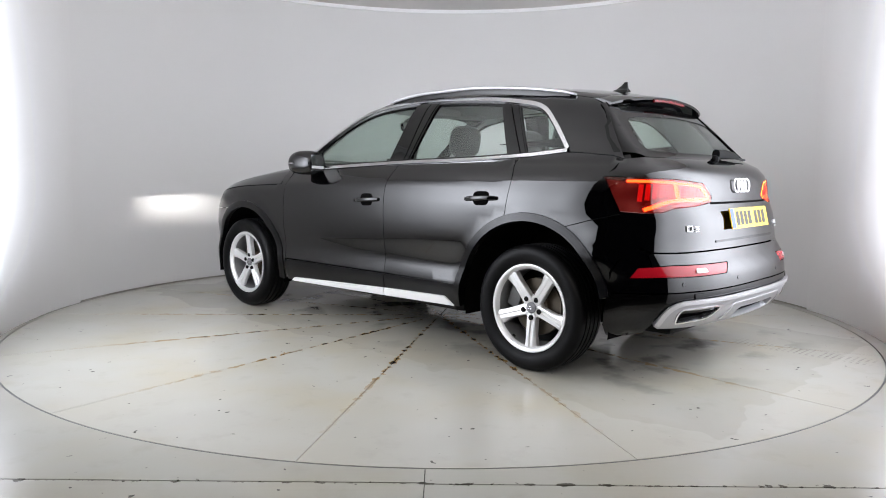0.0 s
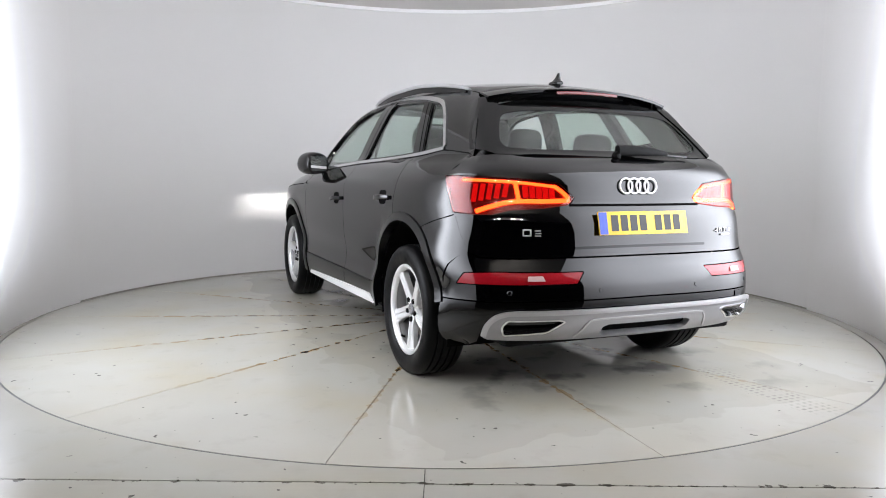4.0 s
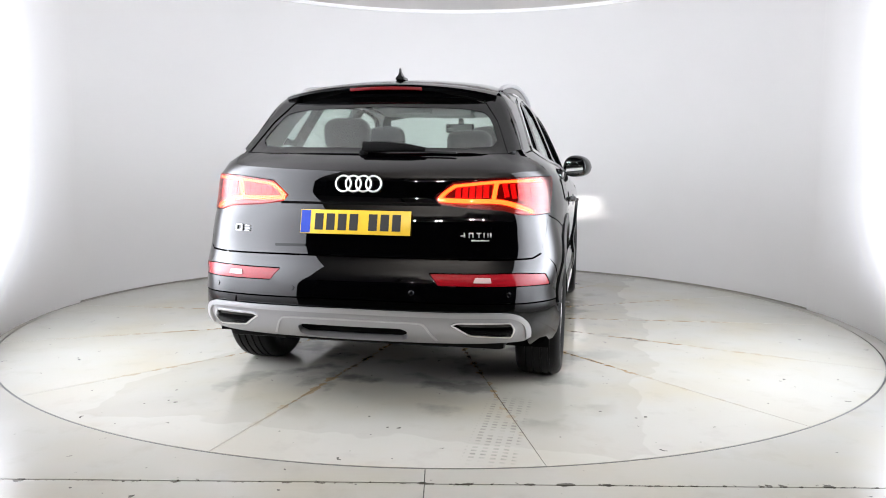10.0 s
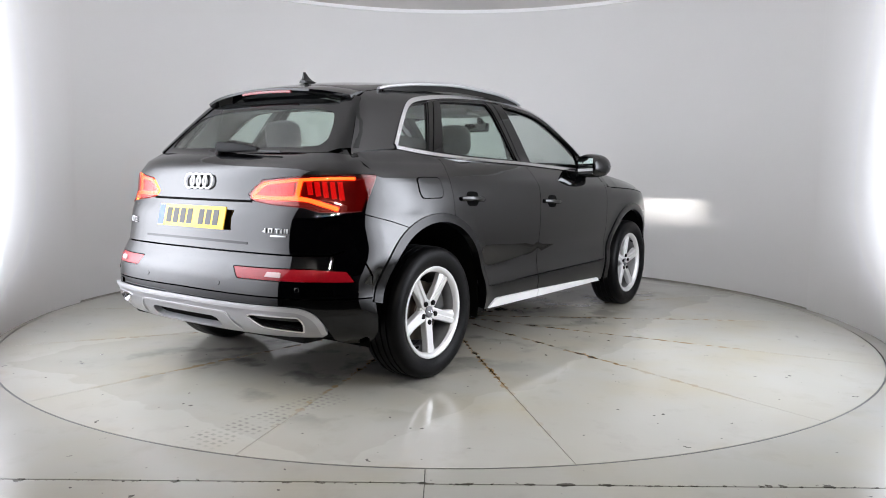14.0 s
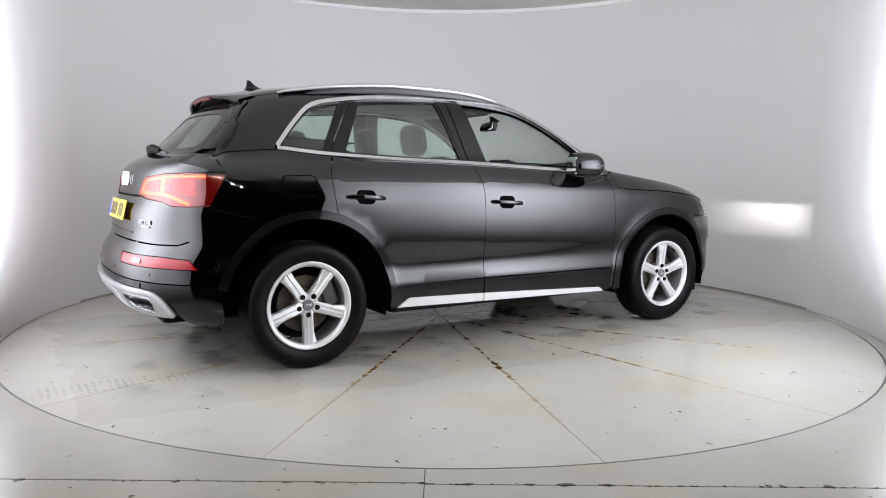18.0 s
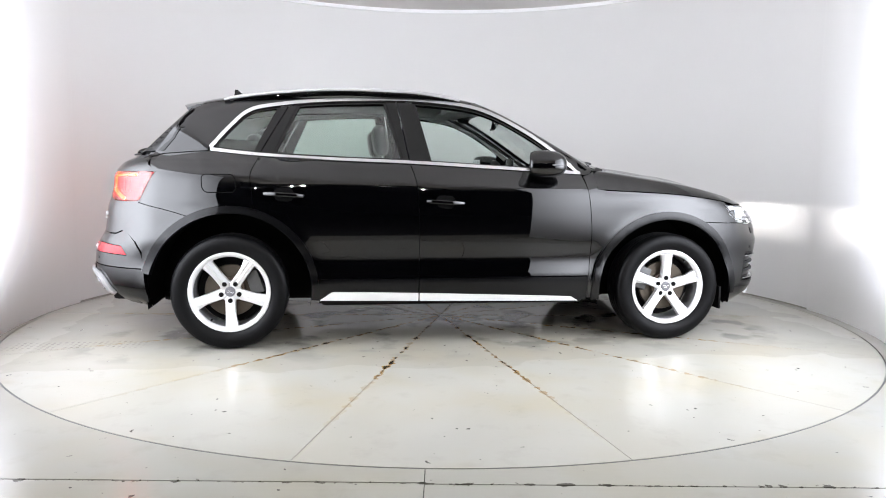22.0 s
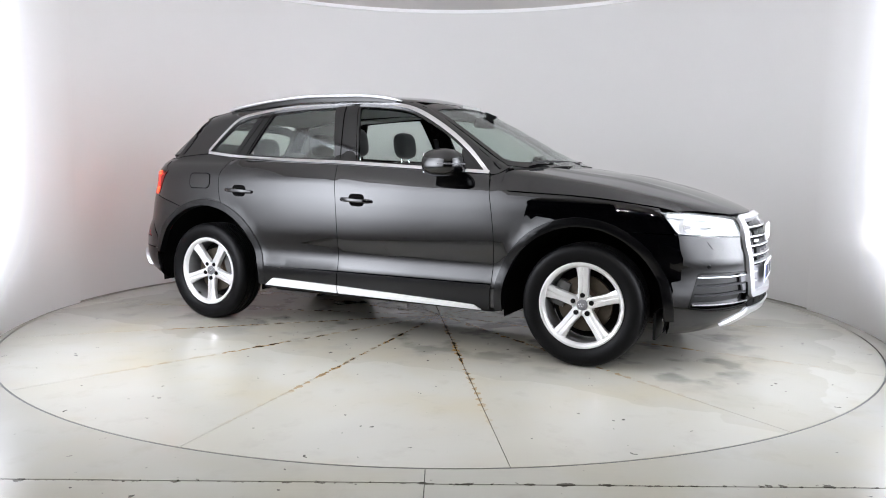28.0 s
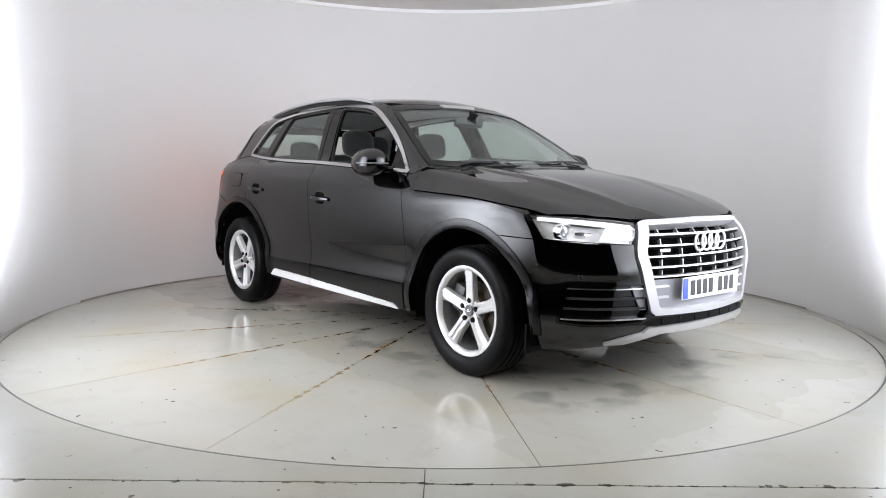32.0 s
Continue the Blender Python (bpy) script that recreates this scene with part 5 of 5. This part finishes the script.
    box(bm, (-0.004, -0.026, -0.0065), (0.050, -0.024, 0.0065))
    box(bm, (-0.004, 0.024, -0.0065), (0.050, 0.026, 0.0065))
    box(bm, (-0.006, -0.026, -0.0065), (-0.004, 0.026, 0.0065))
    part("beam_hood", bm, INK, lampb, "black lamp hood").matrix_basis = pose(bx, by, bz)
    # side intake
    F_ = f_(fog)
    intake = patch("side_intake", F_, "nose", TRIM, front_bumper, 0.02, -0.055, 0.05, label="black side air intake with bright slats", gap=0)
    patch("intake_rim", F_, "nose", TRIM, intake, 0.055, -0.001, 0.04, holes=[[tuple(q) for q in shrink(F_, 0.008)]], gap=0)
    patch("intake_panel", [tuple(q) for q in shrink(F_, 0.014)], "nose", TRIM, intake, 0.01, -0.026, 0.05, label="gloss black intake panel", gap=0)
    for z, y0, y1, mat_, wd in ((0.541, 0.757, 0.472, CHROME, 0.007), (0.392, 0.797, 0.447, CHROME, 0.007)):
        strip("intake_slat", [hl(1.99 + 0.24 * k / 9, y0 + (y1 - y0) * k / 9, z) for k in range(10)], "nose", wd, mat_, intake, 0.003, 0.03, "bright slat")
    for z, y0, y1 in ((0.492, 0.768, 0.456), (0.442, 0.782, 0.448)):
        strip("intake_slat", [hl(1.99 + 0.24 * k / 9, y0 + (y1 - y0) * k / 9, z) for k in range(10)], "nose", 0.010, SLAT, intake, -0.008, 0.018, "dark slat")
    # washer flap and sensor
    patch("washer_flap", soften([hl(2.047, 0.757, 0.735), hl(2.115, 0.672, 0.728), hl(2.125, 0.665, 0.690), hl(2.07, 0.735, 0.693)], 0.008), "nose", PAINT, front_bumper, 0.003, 0.0025, 0.02)
    pp, n3 = on_skin("nose", [hl(2.058, 0.741, 0.598)])
    bm = bmesh.new()
    lathe(bm, [(0.0, 0.002), (0.009, 0.002), (0.011, 0.0), (0.011, -0.006)], 18, "X")
    so = part("parking_sensor", bm, CLAD, front_bumper, "round parking sensor")
    so.matrix_basis = Matrix.Translation(Vector(pp[0])) @ Vector(n3[0]).to_track_quat("X", "Z").to_matrix().to_4x4()


# ---- rear details ----
number_plate(tailgate, pose(-2.246, 0, 0.861, 13, 0, 90), YELLOW, 1)
p, n = on_skin("tail", [(0.0, 1.034)])
rings("emblem", None, 0.036, 0.048, 0.0048, Matrix.Translation(Vector(p[0]) + Vector(n[0]) * 0.0075) @ Vector(n[0]).to_track_quat("Y", "Z").to_matrix().to_4x4(), tailgate)


def badge(y, z, bars, label):
    """Raised lettering as plain chrome bars: (offset, width, height)."""
    p, n = on_skin("back", [(y, z)])
    g = new("badge")
    g.parent = tailgate
    for i, (o, w, h, dz) in enumerate(bars):
        bm = bmesh.new()
        box(bm, (-0.004, -w / 2, -h / 2), (0.004, w / 2, h / 2), 0.0015)
        q, nq = on_skin("back", [(y + o, z + dz)])
        ob = part("badge_bar", bm, SILVER, tailgate, label)
        ob.matrix_basis = Matrix.Translation(Vector(q[0]) + Vector(nq[0]) * 0.003) @ Vector(nq[0]).to_track_quat("X", "Z").to_matrix().to_4x4()
    bpy.data.objects.remove(g)


badge(0.575, 0.820, [(0.040, 0.006, 0.030, 0), (0.008, 0.006, 0.030, 0), (0.024, 0.030, 0.006, 0.013), (0.024, 0.034, 0.006, -0.013), (-0.024, 0.028, 0.005, 0.009), (-0.026, 0.028, 0.005, -0.003), (-0.024, 0.028, 0.005, -0.014)], "plain chrome badge bar")
badge(-0.545, 0.812, [(0.055, 0.022, 0.005, -0.003), (0.049, 0.005, 0.022, 0), (0.028, 0.005, 0.022, 0), (0.012, 0.005, 0.022, 0), (0.020, 0.018, 0.005, 0.009), (-0.014, 0.022, 0.005, 0.009), (-0.014, 0.005, 0.022, 0), (-0.036, 0.005, 0.022, 0), (-0.052, 0.005, 0.020, 0), (-0.064, 0.006, 0.022, 0), (-0.02, 0.080, 0.008, -0.024)], "plain chrome badge bar")

# spoiler with high brake lamp
bm = bmesh.new()
rows = []
for i in range(25):
    u = -1 + 2 * i / 24
    y = 0.560 * u
    base = float(roof_z(-1.56)) - 0.055 * (y / 0.6) ** 2 - 0.010 * abs(u) ** 4
    tipz = 1.535 - 0.048 * (y / 0.56) ** 2 - 0.006 * abs(u) ** 6
    tipx = -1.755 + 0.045 * u * u + 0.02 * abs(u) ** 6
    rows.append([bm.verts.new(q) for q in ((-1.54, y, base - 0.004), (-1.62, y, base * 0.58 + tipz * 0.42 + 0.002), (tipx + 0.02, y, tipz + 0.003), (tipx, y, tipz - 0.004), (tipx + 0.006, y, tipz - 0.016), (tipx + 0.05, y, tipz - 0.034), (-1.63, y, tipz - 0.045), (-1.56, y, tipz - 0.02))])
for a, b in zip(rows, rows[1:]):
    for k in range(8):
        bm.faces.new((a[k], a[(k + 1) % 8], b[(k + 1) % 8], b[k]))
bm.faces.new(rows[0]), bm.faces.new(rows[-1])
bmesh.ops.recalc_face_normals(bm, faces=bm.faces[:])
spoiler = part("roof_spoiler", bm, PAINT, tailgate, "black roof spoiler", 30)
bm = bmesh.new()
sweep(bm, [(-1.755 + 0.045 * (y / 0.56) ** 2 + 0.006, y, 1.535 - 0.048 * (y / 0.56) ** 2 - 0.022) for y in np.linspace(-0.190, 0.190, 12)], 0.012, 0.017, 8)
part("high_brake_lamp", bm, material("unlit_red_lamp", (0.10, 0.002, 0.004), 0.25, coat=0.3), spoiler, "red high brake lamp")
# dark backing patches, added to close the gaps at the tailgate's upper corners
for s_, side in ((1, "left"), (-1, "right")):
    patch("tailgate_return", [(s_ * 0.48, 1.15), (s_ * 0.80, 1.13), (s_ * 0.80, 1.20), (s_ * 0.69, 1.30), (s_ * 0.60, 1.25), (s_ * 0.55, 1.19)], "back", TRIM, tailgate, 0.006, -0.014, 0.03, label="black backing added behind the tailgate corner gap", gap=0)
    patch("quarter_return", [(-1.93, 1.06), (-1.93, 1.20), (-1.80, 1.34), (-1.70, 1.30), (-1.72, 1.08)], side, TRIM, car, 0.006, -0.014, 0.03, label="black backing added behind the rear quarter gap", gap=0)
# side fins beside the rear screen
for s_ in (1, -1):
    pe, _ = on_skin("left" if s_ > 0 else "right", [(-1.845, 1.205), (-1.79, 1.28), (-1.75, 1.34), (-1.71, 1.40), (-1.645, 1.468)])
    fin = [(s_ * 0.655, 1.180)] + [(q[1] + s_ * 0.004, q[2]) for q in pe] + [(s_ * 0.50, 1.49), (s_ * 0.50, 1.455), (s_ * 0.585, 1.34)]
    patch("screen_fin", fin, "back", TRIM, tailgate, 0.02, 0.004, 0.03, label="gloss black screen fin", gap=0)
# rear wiper
bm = bmesh.new()
p, n = on_skin("back", [(0.022, 1.180), (-0.08, 1.178), (-0.20, 1.174), (-0.28, 1.172), (-0.425, 1.168)])
sweep(bm, [p[0] + n[0] * 0.03, p[1] + n[1] * 0.032, p[2] + n[2] * 0.03, p[3] + n[3] * 0.024], [0.045, 0.045, 0.040, 0.024], [0.052, 0.056, 0.040, 0.022], 12)
wiper = part("rear_wiper", bm, PLASTIC, tailgate, "black rear wiper")
bm = bmesh.new()
sweep(bm, [p[2] + n[2] * 0.016 + np.array((0, 0, 0.008)), p[3] + n[3] * 0.016, p[4] + n[4] * 0.014], 0.012, 0.012, 8)
part("wiper_blade", bm, INK, wiper)
bm = bmesh.new()
lathe(bm, [(0.0, 0.0), (0.022, 0.0), (0.020, 0.02), (0.012, 0.03), (0.0, 0.032)], 20, "X")
part("wiper_hub", bm, PLASTIC, wiper).matrix_basis = Matrix.Translation(Vector(p[0])) @ pose(0, 0, 0, 0, 0, 180)
# parking sensors and tow cover
for y in (-0.70, -0.28, 0.28, 0.70):
    p, n = on_skin("back", [(y, 0.552 if abs(y) > 0.5 else 0.56)])
    bm = bmesh.new()
    lathe(bm, [(0.0, 0.002), (0.009, 0.002), (0.011, 0.0), (0.011, -0.006)], 18, "X")
    so = part("parking_sensor", bm, PAINT, rear_bumper, "round parking sensor")
    so.matrix_basis = Matrix.Translation(Vector(p[0])) @ Vector(n[0]).to_track_quat("X", "Z").to_matrix().to_4x4()
for s_ in (-1, 1):
    patch("tow_cover", soften([(s_ * 0.58, 0.505), (s_ * 0.645, 0.504), (s_ * 0.64, 0.470), (s_ * 0.585, 0.471)], 0.006), "back", TRIM, rear_bumper, 0.003, 0.003, 0.03)

# aerial fin
bm = bmesh.new()
rows = []
base_z = float(roof_z(-1.42)) - 0.002
for h, x0, x1, w in ((0.0, -1.352, -1.478, 0.062), (0.012, -1.360, -1.476, 0.058), (0.021, -1.392, -1.470, 0.030), (0.040, -1.425, -1.468, 0.012), (0.062, -1.447, -1.466, 0.006)):
    rows.append([bm.verts.new((x, y, base_z + h)) for x, y in ((x0, 0), (x0 * 0.6 + x1 * 0.4, w / 2), (x1, w * 0.35), (x1, -w * 0.35), (x0 * 0.6 + x1 * 0.4, -w / 2))])
for a, b in zip(rows, rows[1:]):
    for k in range(5):
        bm.faces.new((a[k], a[(k + 1) % 5], b[(k + 1) % 5], b[k]))
bm.faces.new(rows[0]), bm.faces.new(rows[-1])
bmesh.ops.recalc_face_normals(bm, faces=bm.faces[:])
part("aerial_fin", bm, TRIM, car, "black shark fin aerial", 40)

# roof rails
rail_z = spline([-1.46, -1.40, -1.30, -1.04, -0.68, -0.31, -0.09, 0.0, 0.045], [1.540, 1.556, 1.572, 1.602, 1.622, 1.616, 1.595, 1.578, 1.566])
for s_ in (1, -1):
    bm = bmesh.new()
    xs = np.linspace(-1.46, 0.045, 40)
    sweep(bm, [(x, s_ * (0.572 - 0.02 * np.clip(-x - 0.6, 0, 2) ** 2), float(rail_z(x)) - 0.008) for x in xs], [0.024] + [0.032] * 38 + [0.024], [0.012, 0.016] + [0.021] * 36 + [0.016, 0.012], 12)
    rail = part("roof_rail", bm, SILVER, car, "silver roof rail", 50)
    bm = bmesh.new()
    sweep(bm, [(x, s_ * (0.570 - 0.02 * np.clip(-x - 0.6, 0, 2) ** 2), float(rail_z(x)) - 0.030) for x in xs[1:-1]], 0.010, 0.040, 8)
    part("rail_foot", bm, TRIM, rail, "black rail base")

# door mirrors
for s_, owner in ((1, "left"), (-1, "right")):
    bm = bmesh.new()
    bmesh.ops.create_icosphere(bm, subdivisions=4, radius=1.0)
    for v in bm.verts:
        x, y, z = v.co
        f = math.copysign(abs(x) ** 0.75, x)
        yy = math.copysign(abs(y) ** 0.72, y)
        zz = math.copysign(abs(z) ** 0.80, z)
        flat = 0.125 if f < 0 else 0.145
        v.co = (max(f * flat, -0.085), yy * 0.102 * (1 - 0.12 * max(zz, 0)), zz * (0.090 if zz > 0 else 0.082) * (1 - 0.25 * max(-yy * 1.0, 0) * 0.4))
    cap = part("door_mirror", bm, PAINT, car, "black door mirror with a light strip", 60)
    cap.matrix_basis = pose(0.528, s_ * 0.922, 1.142, 0, 0, s_ * 14)
    bm = bmesh.new()
    box(bm, (-0.0868, -0.066, -0.054), (-0.083, 0.066, 0.056), 0.0)
    part("mirror_glass", bm, MIRROR, cap, "mirror glass")
    bm = bmesh.new()
    pts = []
    for i in range(13):
        a = radians(-75 + 150 * i / 12)
        pts.append((0.146 * math.cos(a) ** 0.75, s_ * 0.103 * math.copysign(abs(math.sin(a)) ** 0.72, math.sin(a)), -0.002))
    sweep(bm, pts, 0.005, 0.009, 8)
    part("indicator_strip", bm, material("indicator", (0.10, 0.10, 0.105), 0.3, 0.2), cap, "grey indicator strip")
    bm = bmesh.new()
    sweep(bm, [(0.60, s_ * 0.800, 1.10), (0.585, s_ * 0.87, 1.098), (0.56, s_ * 0.93, 1.105)], [0.10, 0.085, 0.08], [0.05, 0.042, 0.04], 12)
    part("mirror_arm", bm, TRIM, car, "black mirror arm")

# front wipers and cowl
bm = bmesh.new()
cow = [(x, y, z) for x, y, z in ((0.905, -0.72, 1.098), (0.99, -0.50, 1.118), (1.05, -0.25, 1.130), (1.065, 0.0, 1.132), (1.05, 0.25, 1.130), (0.99, 0.50, 1.118), (0.905, 0.72, 1.098))]
sweep(bm, cow, 0.14, 0.02, 8)
part("scuttle", bm, PLASTIC, car, "black scuttle panel")
for y0, y1 in ((-0.55, 0.08), (0.05, 0.62)):
    p, n = on_skin("fore", [(y0 + (y1 - y0) * k / 8, 1.142 + 0.012 * math.sin(k / 8 * math.pi)) for k in range(9)])
    bm = bmesh.new()
    sweep(bm, [p[k] + n[k] * 0.014 for k in range(9)], 0.014, 0.014, 8)
    w = part("wiper", bm, INK, car, "black windscreen wiper")

# underside
bm = bmesh.new()
box(bm, (-1.90, -0.38, 0.22), (1.95, 0.38, 0.30), 0.02)
box(bm, (-0.86, -0.80, 0.24), (0.85, 0.80, 0.415), 0.03)
part("underbody", bm, PLASTIC, car, "black underbody")
bm = bmesh.new()
box(bm, (-2.14, -0.68, 0.28), (-1.91, 0.68, 0.50), 0.03)
part("rear_undertray", bm, PLASTIC, car)
bm = bmesh.new()
box(bm, (1.87, -0.50, 0.25), (2.10, 0.50, 0.40), 0.03)
part("front_undertray", bm, PLASTIC, car)
for s_ in (1, -1):
    for x, w in ((1.80, 0.03),):
        bm = bmesh.new()
        box(bm, (x - 0.008, min(s_ * 0.66, s_ * 0.84), 0.19), (x + 0.008, max(s_ * 0.66, s_ * 0.84), 0.34), 0.004)
        part("mud_flap", bm, PLASTIC, car, "black mud flap")

# ---- cabin ----
def seat(x, y, name="front_seat"):
    s = new(name)
    s.parent = car
    s.matrix_basis = pose(x, y, 0)
    tagged(s, "dark cloth seat with headrest")
    bm = bmesh.new()
    box(bm, (-0.05, -0.26, 0.50), (0.48, 0.26, 0.66), 0.05)
    part("seat_cushion", bm, CLOTH, s)
    bm = bmesh.new()
    m = pose(0, 0, 0.60, 0, -14, 0)
    vs = box(bm, (-0.10, -0.25, 0.0), (0.04, 0.25, 0.58), 0.05, m)
    part("backrest", bm, CLOTH, s)
    headrest(s, -0.165, 0.0, 1.19, 0.135, 0.21)
    return s


def headrest(parent, x, y, z, hw, h):
    bm = bmesh.new()
    bmesh.ops.create_icosphere(bm, subdivisions=3, radius=1.0)
    for v in bm.verts:
        c = v.co
        v.co = (math.copysign(abs(c.x) ** 0.8, c.x) * 0.055, math.copysign(abs(c.y) ** 0.6, c.y) * hw, math.copysign(abs(c.z) ** 0.62, c.z) * h / 2)
    part("headrest", bm, CLOTH, parent, "dark cloth headrest", 60).matrix_basis = pose(x, y, z + h / 2, 0, -8, 0)
    for dy in (-0.06, 0.06):
        bm = bmesh.new()
        sweep(bm, [(x + 0.01, y + dy, z - 0.10), (x, y + dy, z + 0.03)], 0.012, 0.012, 8, (1, 0, 0))
        part("headrest_post", bm, CHROME, parent, "chrome post")


seat(-0.30, 0.36)
seat(-0.30, -0.36)
bench = new("rear_bench")
bench.parent = car
bench.matrix_basis = pose(-1.12, 0, 0)
bm = bmesh.new()
box(bm, (-0.05, -0.38, 0.52), (0.42, 0.38, 0.68), 0.05)
part("seat_cushion", bm, CLOTH, bench)
bm = bmesh.new()
box(bm, (-0.12, -0.64, 0.26), (0.02, 0.64, 0.56), 0.05, pose(0, 0, 0.60, 0, -16, 0))
part("backrest", bm, CLOTH, bench)
headrest(bench, -0.17, 0.36, 1.20, 0.14, 0.20)
headrest(bench, -0.17, -0.36, 1.17, 0.13, 0.16)
headrest(bench, -0.17, 0.0, 1.13, 0.12, 0.10)
bm = bmesh.new()
box(bm, (-2.0, -0.38, 0.66), (-1.30, 0.38, 0.72), 0.02)
box(bm, (-1.96, -0.60, 1.075), (-1.36, 0.60, 1.09), 0.005)
part("load_cover", bm, DASH, car, "black load cover")
bm = bmesh.new()
box(bm, (-0.85, -0.74, 0.42), (0.84, 0.74, 0.46), 0.01)
box(bm, (-1.95, -0.38, 0.421), (-0.86, 0.38, 0.461), 0.01)
part("cabin_floor", bm, CLOTH, car, "dark cabin carpet")
bm = bmesh.new()
sweep(bm, [(0.74, y, 1.035 + 0.03 * math.exp(-((y + 0.37) / 0.18) ** 2)) for y in np.linspace(-0.76, 0.76, 17)], 0.46, 0.13, 14, (0, 0, 1), power=3.2)
box(bm, (0.60, -0.74, 0.5), (0.79, 0.74, 1.0), 0.03)
part("dashboard", bm, DASH, car, "black soft dashboard", 50)
bm = bmesh.new()
box(bm, (0.80, -0.74, 0.46), (0.85, 0.74, 1.05), 0.01)
part("bulkhead", bm, PLASTIC, car, "black bulkhead")
bm = bmesh.new()
box(bm, (0.52, -0.10, 1.05), (0.535, 0.16, 1.19), 0.006)
part("display_screen", bm, TRIM, car, "black centre display")
bm = bmesh.new()
lathe_ring(bm, Vector((0, 0, 0)), 0.178, 0.015, 40, 10)
stw = part("steering_wheel", bm, DASH, car, "black steering wheel", 60)
stw.matrix_basis = pose(0.40, -0.365, 1.0, 0, 0, -90) @ pose(0, 0, 0, 24, 0, 0)
bm = bmesh.new()
box(bm, (-0.07, -0.02, -0.06), (0.07, 0.03, 0.05), 0.02)
box(bm, (-0.17, -0.008, -0.02), (0.17, 0.012, 0.02), 0.006)
box(bm, (-0.02, -0.008, -0.17), (0.02, 0.012, 0.0), 0.006)
part("steering_hub", bm, DASH, stw)
bm = bmesh.new()
box(bm, (-0.022, -0.115, -0.034), (0.014, 0.115, 0.034), 0.014)
rv = part("inside_mirror", bm, TRIM, car, "black inside mirror")
rv.matrix_basis = pose(0.40, 0, 1.435, 0, 10, -8)
bm = bmesh.new()
box(bm, (-0.0235, -0.105, -0.028), (-0.0222, 0.105, 0.028))
part("mirror_face", bm, MIRROR, rv)
bm = bmesh.new()
sweep(bm, [(0.41, 0, 1.44), (0.44, 0, 1.475), (0.45, 0, 1.50)], [0.03, 0.06, 0.10], 0.04, 8, (0, 1, 0))
part("mirror_mount", bm, PLASTIC, car, "black mirror mount")
bm = bmesh.new()
box(bm, (0.02, -0.15, 1.505), (0.30, 0.15, 1.56), 0.02)
part("roof_console", bm, LINING, car, "grey overhead console")
for s_ in (1, -1):
    bm = bmesh.new()
    box(bm, (0.02, s_ * 0.33 - 0.17, 1.522), (0.17, s_ * 0.33 + 0.17, 1.535), 0.005, None)
    part("sun_visor", bm, LINING, car, "grey sun visor").matrix_basis = pose(0, 0, 0.0)
    bm = bmesh.new()
    sweep(bm, [(-0.34, s_ * 0.655, 1.36), (-0.33, s_ * 0.70, 1.22), (-0.30, s_ * 0.735, 1.0)], 0.045, 0.006, 8, (0, 1, 0))
    part("seat_belt", bm, INK, car, "black seat belt")



def motions():
    """The turntable and the car on it turn together."""
    times = [i * 2.0 for i in range(17)]
    walk(table, [(t, pose(0, 0, 0, 0, 0, turned(t))) for t in times])
    rows = []
    for t in times:
        a = radians(turned(t))
        c, s = math.cos(a), math.sin(a)
        rows.append((t, pose(c * CAR_X - s * CAR_Y, s * CAR_X + c * CAR_Y, 0, 0, 0, turned(t))))
    walk(car, rows)


motions()
